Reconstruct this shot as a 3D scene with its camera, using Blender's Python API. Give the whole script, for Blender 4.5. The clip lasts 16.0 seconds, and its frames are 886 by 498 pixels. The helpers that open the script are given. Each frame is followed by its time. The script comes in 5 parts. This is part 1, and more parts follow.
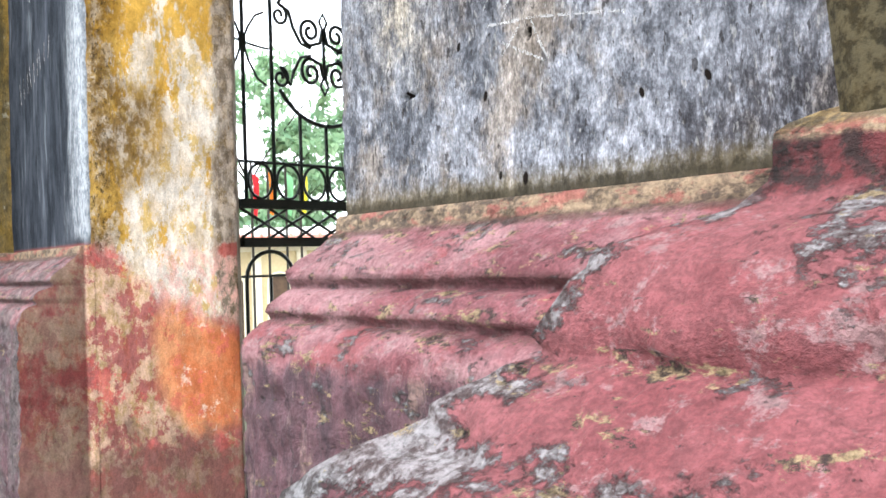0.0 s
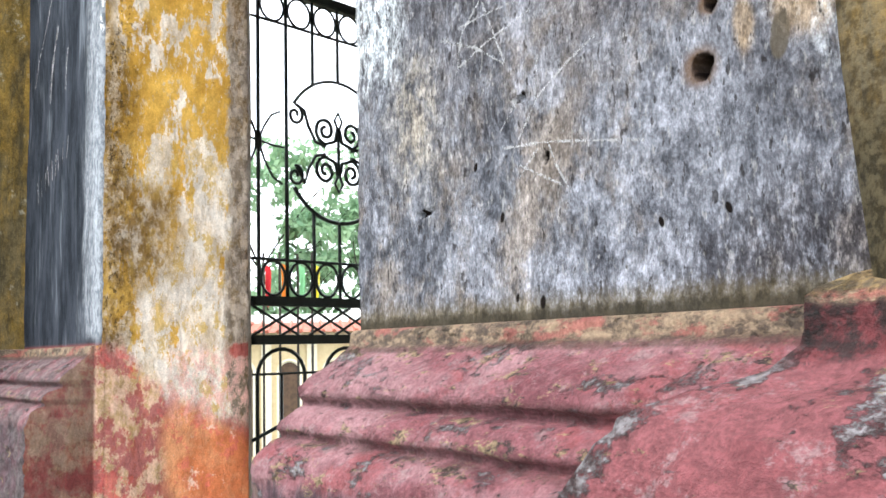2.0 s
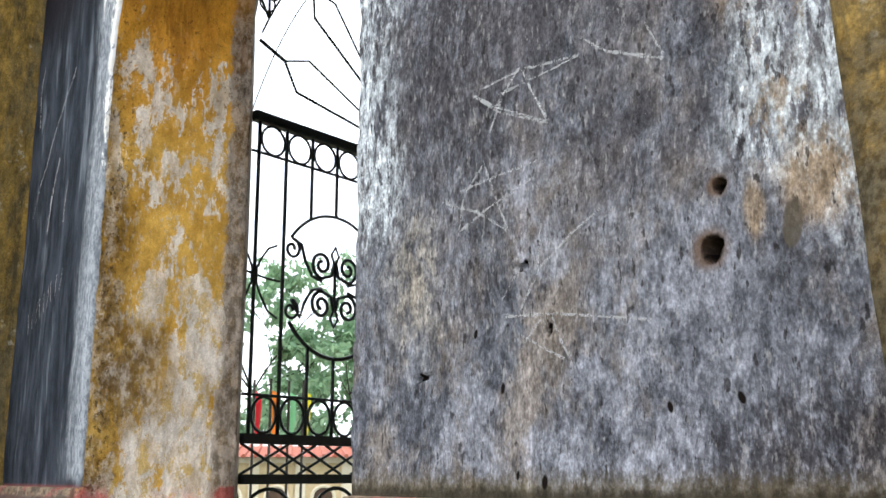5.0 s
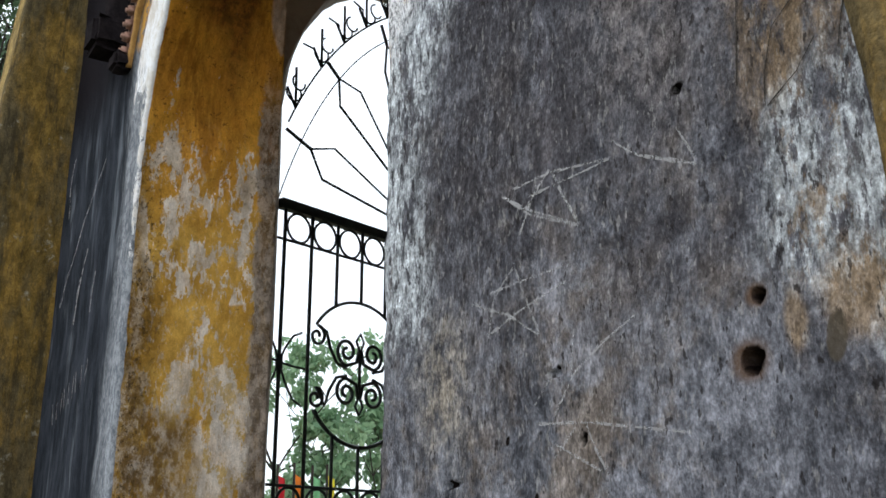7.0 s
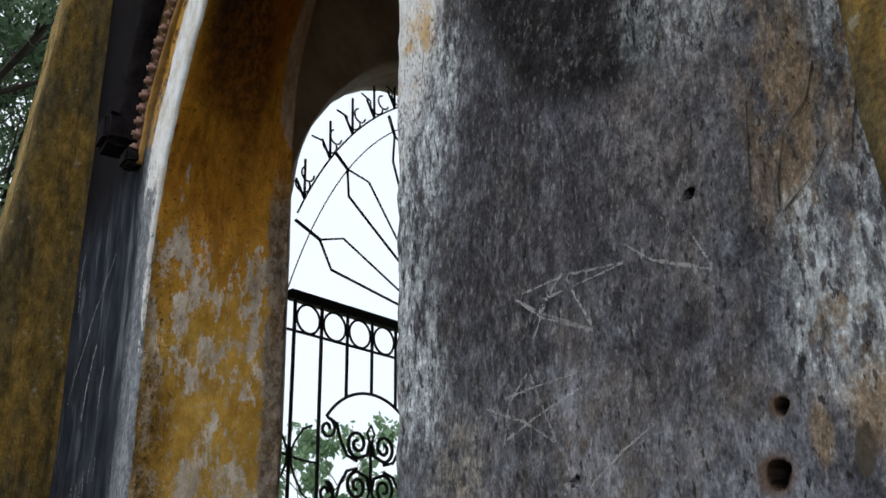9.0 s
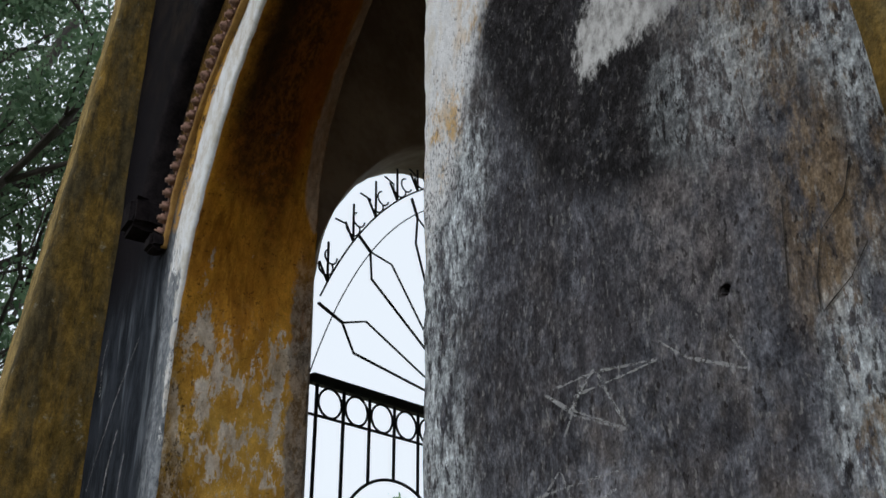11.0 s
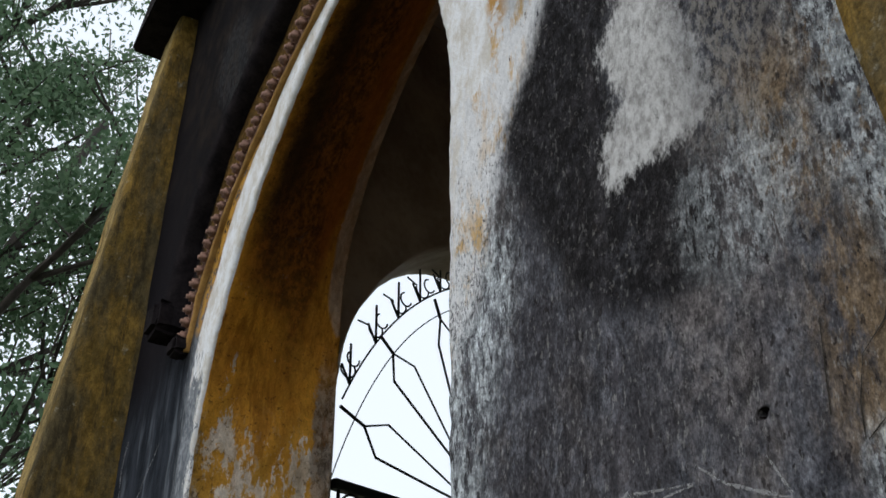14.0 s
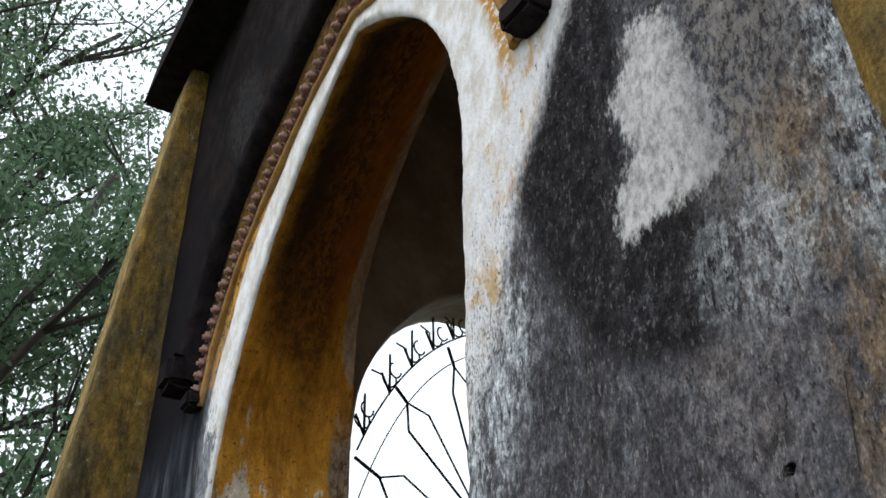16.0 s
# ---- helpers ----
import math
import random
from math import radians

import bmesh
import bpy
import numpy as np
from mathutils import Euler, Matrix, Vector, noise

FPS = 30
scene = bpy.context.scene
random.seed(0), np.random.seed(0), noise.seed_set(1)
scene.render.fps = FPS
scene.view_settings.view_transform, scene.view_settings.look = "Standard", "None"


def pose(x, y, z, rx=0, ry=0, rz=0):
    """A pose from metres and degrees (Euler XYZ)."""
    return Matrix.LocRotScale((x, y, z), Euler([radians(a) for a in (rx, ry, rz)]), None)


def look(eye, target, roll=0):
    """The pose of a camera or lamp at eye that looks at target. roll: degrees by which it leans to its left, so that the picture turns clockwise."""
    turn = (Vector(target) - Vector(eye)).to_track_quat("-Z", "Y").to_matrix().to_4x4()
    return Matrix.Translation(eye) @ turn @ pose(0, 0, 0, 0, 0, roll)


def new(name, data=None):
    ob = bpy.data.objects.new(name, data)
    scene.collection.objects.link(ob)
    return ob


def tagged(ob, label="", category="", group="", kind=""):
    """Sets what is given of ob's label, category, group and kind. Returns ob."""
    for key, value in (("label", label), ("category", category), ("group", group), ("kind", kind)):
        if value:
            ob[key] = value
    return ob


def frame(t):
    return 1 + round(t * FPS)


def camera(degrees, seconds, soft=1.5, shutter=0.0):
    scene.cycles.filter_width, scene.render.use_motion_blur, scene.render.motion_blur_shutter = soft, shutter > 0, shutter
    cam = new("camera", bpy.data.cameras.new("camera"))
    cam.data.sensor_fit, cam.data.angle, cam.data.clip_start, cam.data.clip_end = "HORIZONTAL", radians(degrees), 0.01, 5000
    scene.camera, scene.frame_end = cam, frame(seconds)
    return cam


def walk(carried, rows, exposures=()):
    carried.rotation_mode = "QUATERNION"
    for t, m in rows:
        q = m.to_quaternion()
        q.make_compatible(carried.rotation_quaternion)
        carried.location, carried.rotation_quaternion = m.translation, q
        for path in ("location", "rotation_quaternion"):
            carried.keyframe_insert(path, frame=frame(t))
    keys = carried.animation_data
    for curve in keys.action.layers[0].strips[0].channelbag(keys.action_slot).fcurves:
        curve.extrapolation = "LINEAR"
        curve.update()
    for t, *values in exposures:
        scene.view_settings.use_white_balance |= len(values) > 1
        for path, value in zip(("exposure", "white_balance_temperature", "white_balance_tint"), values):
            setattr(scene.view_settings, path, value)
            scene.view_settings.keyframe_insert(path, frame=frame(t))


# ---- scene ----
cam = camera(47.4, 16.0, soft=1.6)
PATH = [
    (0, (1.45, -0.828, 0.975), (-0.183, 0.327, 1.002), -1.8),
    (0.5, (1.447, -0.831, 0.981), (-0.189, 0.318, 1.043), -1.6),
    (1, (1.446, -0.832, 0.993), (-0.191, 0.312, 1.09), -1.5),
    (1.5, (1.444, -0.832, 1.007), (-0.193, 0.307, 1.153), -1.4),
    (2, (1.436, -0.825, 1.022), (-0.198, 0.31, 1.221), -1.3),
    (2.5, (1.426, -0.817, 1.033), (-0.196, 0.326, 1.284), -1.0),
    (3, (1.425, -0.814, 1.042), (-0.189, 0.333, 1.329), -0.7),
    (3.5, (1.422, -0.814, 1.053), (-0.186, 0.332, 1.372), -0.5),
    (4, (1.417, -0.811, 1.064), (-0.186, 0.329, 1.424), -0.3),
    (6.5, (1.396, -0.811, 1.117), (-0.193, 0.272, 1.667), -0.1),
    (7, (1.394, -0.813, 1.125), (-0.194, 0.251, 1.712), -0.1),
    (7.5, (1.391, -0.814, 1.134), (-0.193, 0.237, 1.756), -0.2),
    (8, (1.389, -0.812, 1.147), (-0.186, 0.225, 1.814), -0.4),
    (8.5, (1.39, -0.814, 1.152), (-0.173, 0.215, 1.857), -0.6),
    (9, (1.389, -0.816, 1.16), (-0.163, 0.206, 1.898), -0.8),
    (9.5, (1.382, -0.814, 1.168), (-0.162, 0.195, 1.941), -0.8),
    (12, (1.374, -0.822, 1.2), (-0.131, 0.099, 2.142), 0.1),
    (12.5, (1.373, -0.822, 1.206), (-0.123, 0.085, 2.176), 0.2),
    (13, (1.373, -0.824, 1.21), (-0.112, 0.07, 2.209), 0.3),
    (13.5, (1.369, -0.821, 1.216), (-0.107, 0.063, 2.235), 0.4),
    (14, (1.368, -0.823, 1.222), (-0.098, 0.049, 2.266), 0.3),
    (14.5, (1.368, -0.825, 1.228), (-0.088, 0.037, 2.293), 0.1),
    (15, (1.367, -0.826, 1.232), (-0.081, 0.026, 2.317), -0.0),
    (15.5, (1.364, -0.824, 1.238), (-0.077, 0.014, 2.343), -0.2),
    (16, (1.366, -0.83, 1.239), (-0.07, 0.0, 2.357), -0.3),
]
walk(cam, [(t, look(eye, target, roll)) for t, eye, target, roll in PATH],
     exposures=[(0.0, 2.05), (1.5, 1.96), (3.0, 1.5), (4.0, 1.4), (6.5, 0.62), (7.5, 0.26), (8.5, -0.02), (9.5, -0.24), (12.0, -0.35), (14.0, -0.20), (15.5, -0.08), (16.0, 0.2)])

# ---- world and light: a bright overcast day ----
SUN_AZ, SUN_EL = radians(250), radians(52)
world = bpy.data.worlds.new("overcast")
scene.world = world
world.use_nodes = True
wn = world.node_tree
wn.nodes.clear()
sky = wn.nodes.new("ShaderNodeTexSky")
sky.sky_type, sky.sun_disc, sky.sun_elevation, sky.sun_rotation = "NISHITA", False, SUN_EL, radians(200)
sky.air_density, sky.dust_density = 1.0, 4.0
cloud = wn.nodes.new("ShaderNodeMix")
cloud.data_type = "RGBA"
cloud.inputs["Factor"].default_value = 0.75
cloud.inputs["B"].default_value = (11.0, 11.9, 12.8, 1)
wbg = wn.nodes.new("ShaderNodeBackground")
wbg.inputs["Strength"].default_value = 0.12
wout = wn.nodes.new("ShaderNodeOutputWorld")
wn.links.new(sky.outputs[0], cloud.inputs["A"])
wn.links.new(cloud.outputs["Result"], wbg.inputs["Color"])
wn.links.new(wbg.outputs[0], wout.inputs[0])
sun = new("sun", bpy.data.lights.new("sun", "SUN"))
sun.data.energy, sun.data.angle, sun.data.color = 0.8, radians(25), (1, 0.97, 0.92)
sun.matrix_world = look((4, -7, 12), (0, 0, 0))


# ---- node helpers ----
class Mat:
    """A small builder of node materials in world-sized object coordinates."""

    def __init__(self, name):
        self.m = bpy.data.materials.new(name)
        self.m.use_nodes = True
        self.t = self.m.node_tree
        self.bsdf = self.t.nodes["Principled BSDF"]
        self.co = self.t.nodes.new("ShaderNodeTexCoord").outputs["Object"]
        self.height = None

    def put(self, socket, v):
        if isinstance(v, bpy.types.NodeSocket):
            self.t.links.new(v, socket)
        elif isinstance(v, tuple):
            socket.default_value = (*v, 1) if len(v) == 3 and socket.type == "RGBA" else v
        else:
            socket.default_value = v

    def math(self, op, a, b=0.0, c=0.0):
        n = self.t.nodes.new("ShaderNodeMath")
        n.operation = op
        for k, v in enumerate((a, b, c)):
            self.put(n.inputs[k], v)
        return n.outputs[0]

    def noise(self, scale, detail=4.0, rough=0.6, stretch=(1, 1, 1), shift=(0, 0, 0), distort=0.0):
        mp = self.t.nodes.new("ShaderNodeMapping")
        mp.inputs["Scale"].default_value = stretch
        mp.inputs["Location"].default_value = shift
        self.t.links.new(self.co, mp.inputs["Vector"])
        n = self.t.nodes.new("ShaderNodeTexNoise")
        n.inputs["Scale"].default_value, n.inputs["Detail"].default_value = scale, detail
        n.inputs["Roughness"].default_value, n.inputs["Distortion"].default_value = rough, distort
        self.t.links.new(mp.outputs[0], n.inputs["Vector"])
        return n.outputs[0]

    def xyz(self):
        n = self.t.nodes.new("ShaderNodeSeparateXYZ")
        self.t.links.new(self.co, n.inputs[0])
        return n.outputs

    def attr(self, name):
        n = self.t.nodes.new("ShaderNodeAttribute")
        n.attribute_name = name
        return n.outputs["Fac"]

    def step(self, v, lo, hi):
        """0 below lo, 1 above hi, smooth between (or the other way when lo > hi)."""
        n = self.t.nodes.new("ShaderNodeMapRange")
        n.interpolation_type = "SMOOTHSTEP"
        n.clamp = True
        a, b, c, d = (lo, hi, 0, 1) if lo < hi else (hi, lo, 1, 0)
        self.put(n.inputs["Value"], v)
        for key, w in (("From Min", a), ("From Max", b), ("To Min", c), ("To Max", d)):
            n.inputs[key].default_value = w
        return n.outputs["Result"]

    def mul(self, a, b):
        return self.math("MULTIPLY", a, b)

    def mix(self, fac, a, b):
        n = self.t.nodes.new("ShaderNodeMix")
        n.data_type = "RGBA"
        self.put(n.inputs["Factor"], fac)
        self.put(n.inputs["A"], a)
        self.put(n.inputs["B"], b)
        return n.outputs["Result"]

    def tone(self, col, fac, lo, hi):
        """Darkens or lightens col from lo to hi times as fac goes from 0 to 1."""
        n = self.t.nodes.new("ShaderNodeMix")
        n.data_type, n.blend_type, n.clamp_result = "RGBA", "MULTIPLY", False
        n.inputs["Factor"].default_value = 1.0
        self.put(n.inputs["A"], col)
        self.put(n.inputs["B"], self.math("ADD", self.mul(fac, hi - lo), lo))
        return n.outputs["Result"]

    def blob(self, x, z, rx, rz, wobble=0.5, soft=0.5, tilt=0.0, axis=0):
        """A ragged patch of the wall round (x, z): 1 inside, 0 outside. wobble: how ragged."""
        o = self.xyz()
        a, b = self.math("SUBTRACT", o[axis], x), self.math("SUBTRACT", o[2], z)
        c, s = math.cos(tilt), math.sin(tilt)
        u = self.math("ADD", self.mul(a, c / rx), self.mul(b, s / rx))
        v = self.math("ADD", self.mul(a, -s / rz), self.mul(b, c / rz))
        d = self.math("SQRT", self.math("ADD", self.mul(u, u), self.mul(v, v)))
        w = self.noise(15, 8, 0.78, (1, 1, 0.8), shift=(x * 7, 0, z * 5))
        d = self.math("ADD", d, self.mul(self.math("SUBTRACT", w, 0.5), wobble * 4))
        return self.step(d, 1 + soft * 0.5, 1 - soft * 0.5)

    def done(self, color, rough=0.85, bump=None, strength=0.5, dist=0.004, metal=0.0, spec=0.35):
        self.put(self.bsdf.inputs["Base Color"], color)
        self.put(self.bsdf.inputs["Roughness"], rough)
        self.bsdf.inputs["Metallic"].default_value = metal
        self.bsdf.inputs["Specular IOR Level"].default_value = spec
        if bump is not None:
            n = self.t.nodes.new("ShaderNodeBump")
            n.inputs["Strength"].default_value, n.inputs["Distance"].default_value = strength, dist
            self.put(n.inputs["Height"], bump)
            self.t.links.new(n.outputs[0], self.bsdf.inputs["Normal"])
        return self.m


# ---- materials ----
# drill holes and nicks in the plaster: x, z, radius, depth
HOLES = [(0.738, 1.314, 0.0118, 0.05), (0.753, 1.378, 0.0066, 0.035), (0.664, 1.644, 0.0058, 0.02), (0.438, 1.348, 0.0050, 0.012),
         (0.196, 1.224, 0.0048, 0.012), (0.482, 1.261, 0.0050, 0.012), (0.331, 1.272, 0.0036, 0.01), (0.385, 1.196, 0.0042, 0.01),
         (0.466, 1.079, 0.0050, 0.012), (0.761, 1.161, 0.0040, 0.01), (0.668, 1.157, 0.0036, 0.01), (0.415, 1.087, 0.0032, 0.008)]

# outlines of the stains: (x, z) on the grey face, (y, z) in the reveal
STAINS = {
    "flake": [(0.52, 2.46), (0.50, 2.36), (0.455, 2.32), (0.485, 2.26), (0.505, 2.20), (0.447, 2.145), (0.452, 2.055), (0.50, 2.068), (0.60, 2.048), (0.668, 2.066), (0.665, 2.19), (0.638, 2.29), (0.60, 2.40)],
    "soot": [(0.40, 2.72), (0.339, 2.53), (0.27, 2.43), (0.205, 2.36), (0.215, 2.22), (0.25, 2.13), (0.30, 2.04), (0.36, 1.93), (0.42, 1.87), (0.55, 1.825), (0.64, 1.84), (0.655, 1.93), (0.62, 2.02), (0.60, 2.06), (0.50, 2.08), (0.47, 2.30), (0.50, 2.42), (0.50, 2.72)],
    "wash": [(-0.3, 1.98), (-0.3, 3.2), (0.42, 3.2), (0.40, 2.66), (0.335, 2.56), (0.27, 2.44), (0.20, 2.36), (0.175, 2.28), (0.145, 2.15), (0.09, 2.02), (0.02, 1.95)],
    "pale": [(-0.05, 1.44), (0.05, 1.43), (0.135, 1.47), (0.135, 1.56), (0.10, 1.72), (0.14, 1.86), (0.20, 2.02), (0.20, 2.2), (0.10, 2.3), (-0.05, 2.3)],
    "pale_edge": [(0.79, 1.56), (0.772, 1.43), (0.815, 1.385), (0.86, 1.38), (0.90, 1.30), (1.0, 1.30), (1.0, 2.5), (0.84, 2.5), (0.81, 2.10), (0.825, 1.96), (0.815, 1.88), (0.88, 1.72), (0.87, 1.60)],
    "tan": [(0.765, 1.78), (0.76, 1.60), (0.79, 1.55), (0.86, 1.60), (0.87, 1.72), (0.81, 1.90), (0.80, 2.10), (0.70, 2.10), (0.74, 1.92)],
    "mould": [(-0.1, 1.02), (0.085, 1.05), (0.11, 1.21), (0.225, 1.26), (0.25, 1.41), (0.225, 1.51), (0.10, 1.54), (0.095, 1.66), (0.115, 1.84), (0.05, 2.0), (0.035, 2.30), (-0.1, 2.45)],
    "smooth": [(0.265, 1.855), (0.37, 1.88), (0.36, 1.74), (0.32, 1.70), (0.287, 1.775)],
    "orange": [(0.235, 0.90), (0.29, 0.875), (0.36, 0.82), (0.50, 0.76), (0.50, 0.50), (0.31, 0.47), (0.22, 0.57), (0.19, 0.70), (0.185, 0.84)],
    "red": [(-0.4, 1.10), (0.06, 1.045), (0.12, 1.0), (0.18, 0.945), (0.24, 0.89), (0.30, 0.86), (0.40, 0.84), (0.46, 0.80), (0.6, 0.80), (0.6, 0.0), (-0.4, 0.0)],
    "rust": [(0.05, 4.2), (0.035, 2.95), (0.06, 2.80), (0.17, 2.77), (0.235, 2.75), (0.255, 2.62), (0.30, 2.51), (0.33, 2.73), (0.37, 3.0), (0.42, 3.3), (0.42, 4.2)],
    "patched": [(0.405, 2.86), (0.395, 3.10), (0.41, 3.4), (0.42, 3.9), (0.55, 3.9), (0.55, 2.78), (0.44, 2.76)],
}
REVEAL = ("mould", "smooth", "orange", "red", "rust", "patched")


def grey_plaster():
    m = Mat("grey_plaster")
    x, y, z = m.xyz()
    brush = m.noise(76, 6, 0.76, (1, 1, 0.46), (2, 0, 5))       # long vertical trowel and rain marks
    scuff = m.noise(185, 4, 0.68, (1, 1, 0.52))                 # short vertical scuffs
    grain = m.noise(330, 2, 0.6, (1, 1, 0.6))
    fine = m.noise(40, 8, 0.78, (1, 1, 0.75), (1, 1, 1))
    mid = m.noise(9, 9, 0.74, (1, 1, 0.7))
    wide = m.noise(3.2, 6, 0.66, shift=(2, 8, 6))

    def stain(name, amp, soft, ragged=None):
        """1 inside the outline, with an edge that follows the brush marks."""
        w = m.math("ADD", m.mul(brush if ragged is None else ragged, 0.6), m.mul(mid, 0.4))
        return m.step(m.math("ADD", m.attr(name), m.mul(m.math("SUBTRACT", w, 0.5), amp)), -soft, soft)

    tone = m.math("ADD", m.mul(mid, 0.62), m.mul(fine, 0.38))
    col = m.mix(m.step(tone, 0.36, 0.64), (0.044, 0.047, 0.058), (0.200, 0.207, 0.237))
    col = m.tone(col, m.step(wide, 0.36, 0.62), 0.76, 1.22)
    # warm bare render between the grey washes
    col = m.mix(m.mul(m.step(m.noise(5.2, 9, 0.76, (1, 1, 0.8), (9, 2, 4)), 0.47, 0.61), m.math("SUBTRACT", 0.55, m.mul(m.step(z, 1.35, 1.7), 0.22))), col, (0.215, 0.172, 0.135))
    col = m.mix(m.mul(m.mul(m.step(m.noise(4.4, 8, 0.74, shift=(1, 7, 2)), 0.50, 0.60), m.step(z, 1.75, 1.45)), 0.7), col, (0.268, 0.276, 0.316))
    col = m.mix(m.mul(m.step(m.noise(12, 9, 0.78, (1, 1, 0.42), (4, 7, 7)), 0.465, 0.38), 0.78), col, (0.036, 0.036, 0.043))
    # soot and mould over the upper wall
    rise = m.math("ADD", z, m.mul(m.math("SUBTRACT", wide, 0.5), 1.1))
    upper = m.mul(m.step(rise, 1.10, 1.62), m.step(m.noise(8, 9, 0.78, (1, 1, 0.55), (5, 0, 0)), 0.28, 0.62))
    col = m.mix(m.mul(upper, 0.80), col, (0.052, 0.048, 0.053))
    band_dark = m.math("MAXIMUM", m.mul(m.blob(0.29, 1.72, 0.12, 0.36, 0.35, 1.3), 0.62), m.mul(m.blob(0.88, 1.10, 0.17, 0.075, 0.4, 1.2), 0.85))
    col = m.mix(m.mul(band_dark, m.step(brush, 0.62, 0.44)), col, (0.038, 0.035, 0.040))
    lilac = m.mul(m.blob(0.62, 1.80, 0.10, 0.16, 0.5, 1.3), m.step(fine, 0.40, 0.58))
    col = m.mix(m.mul(lilac, 0.5), col, (0.185, 0.165, 0.165))
    tan = m.mul(stain("tan", 0.16, 0.05), m.step(m.noise(20, 7, 0.76, (1, 1, 0.4), (3, 3, 0)), 0.40, 0.56))
    col = m.mix(m.mul(tan, 0.62), col, (0.245, 0.165, 0.085))
    tan2 = m.math("MAXIMUM", m.mul(m.blob(0.795, 1.345, 0.013, 0.028, 0.15, 0.8), 0.8), m.blob(0.865, 1.365, 0.035, 0.045, 0.5, 0.9))
    col = m.mix(m.mul(tan2, 0.6), col, (0.36, 0.25, 0.14))
    col = m.mix(m.mul(m.mul(m.blob(0.18, 1.36, 0.06, 0.09, 0.8, 1.4), m.step(fine, 0.38, 0.58)), 0.5), col, (0.36, 0.31, 0.235))
    soot = stain("soot", 0.24, 0.022, fine)
    col = m.mix(m.mul(soot, m.math("ADD", 0.80, m.mul(m.step(fine, 0.6, 0.45), 0.16))), col, (0.017, 0.0155, 0.0165))
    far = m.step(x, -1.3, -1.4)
    near = m.step(x, -0.6, -0.4)
    # whitewash left in flakes by the corner and by the buttress
    chips = m.mul(m.step(m.noise(80, 5, 0.70, (1, 1, 0.32), (2, 0, 8)), 0.41, 0.47), m.step(m.noise(19, 8, 0.80, (1, 1, 0.42), (2, 5, 8)), 0.41, 0.52))
    worn = m.math("MAXIMUM", m.mul(m.mul(stain("pale", 0.18, 0.05), near), 0.85), m.mul(stain("pale_edge", 0.16, 0.04), 0.82))
    worn = m.math("MAXIMUM", worn, m.mul(m.blob(0.70, 1.92, 0.10, 0.10, 0.6, 1.3), 0.5))
    col = m.mix(m.mul(worn, chips), col, m.mix(m.step(fine, 0.4, 0.6), (0.36, 0.385, 0.41), (0.58, 0.62, 0.65)))
    col = m.mix(m.mul(m.mul(stain("pale_edge", 0.16, 0.04), m.step(m.noise(14, 7, 0.78, (1, 1, 0.5), (7, 7, 3)), 0.52, 0.60)), 0.7), col, (0.20, 0.135, 0.075))
    # the pattern of scuffs, pale chips and dark pits
    light_chip = m.step(m.noise(120, 3, 0.62, (1, 1, 0.40), (3, 1, 5)), 0.60, 0.66)
    col = m.tone(col, m.step(scuff, 0.36, 0.64), 0.76, 1.22)
    col = m.tone(col, m.step(brush, 0.36, 0.64), 0.76, 1.22)
    col = m.mix(m.mul(m.mul(light_chip, near), m.math("SUBTRACT", 0.34, m.mul(soot, 0.16))), col, (0.36, 0.35, 0.34))
    col = m.mix(m.mul(m.step(m.noise(90, 3, 0.62, (1, 1, 0.45), (8, 1, 2)), 0.39, 0.34), 0.8), col, (0.022, 0.019, 0.019))
    col = m.tone(col, m.step(fine, 0.36, 0.64), 0.74, 1.24)
    col = m.tone(col, m.step(grain, 0.32, 0.68), 0.78, 1.20)
    lichen = m.mul(m.step(m.noise(135, 2, 0.5, (1, 1, 0.9), (6, 2, 6)), 0.64, 0.68), m.mul(soot, m.step(mid, 0.45, 0.6)))
    col = m.mix(m.mul(lichen, 0.55), col, (0.23, 0.215, 0.20))
    # the dark far pier beyond the arch, streaked paler towards the corner
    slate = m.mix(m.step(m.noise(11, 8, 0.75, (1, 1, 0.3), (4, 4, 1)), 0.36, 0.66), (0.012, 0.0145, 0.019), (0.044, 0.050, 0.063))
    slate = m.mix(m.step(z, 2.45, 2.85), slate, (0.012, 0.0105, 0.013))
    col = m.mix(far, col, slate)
    run = m.mul(m.step(m.noise(11, 4, 0.62, (1, 1, 0.16), (3, 0, 2)), 0.54, 0.68), m.mul(far, m.step(z, 2.75, 2.3)))
    col = m.mix(m.mul(run, 0.42), col, (0.24, 0.265, 0.30))
    pale_far = m.math("ADD", m.step(x, -1.90, -1.46), m.mul(m.math("SUBTRACT", m.noise(13, 5, 0.70, (1, 1, 0.18), (6, 3, 3)), 0.5), 1.3))
    pale_far = m.mul(m.mul(m.step(pale_far, 0.48, 1.10), far), m.mul(m.step(z, 3.0, 2.7), m.step(z, 1.06, 1.10)))
    col = m.mix(m.mul(pale_far, 0.9), col, m.mix(m.step(brush, 0.40, 0.6), (0.15, 0.165, 0.19), (0.37, 0.39, 0.42)))
    col = m.mix(m.mul(far, m.step(z, 1.07, 1.05)), col, (0.20, 0.07, 0.06))
    smear = m.mul(m.blob(-1.62, 3.92, 0.16, 0.28, 0.5, 0.6, 0.5), m.step(brush, 0.42, 0.54))
    col = m.mix(m.mul(smear, m.step(x, -1.2, -1.3)), col, (0.45, 0.47, 0.50))
    # wall over the arch: soot, blackened further for the shade under the overhang
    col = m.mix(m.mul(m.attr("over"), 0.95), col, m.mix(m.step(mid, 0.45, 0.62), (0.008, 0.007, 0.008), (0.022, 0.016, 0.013)))
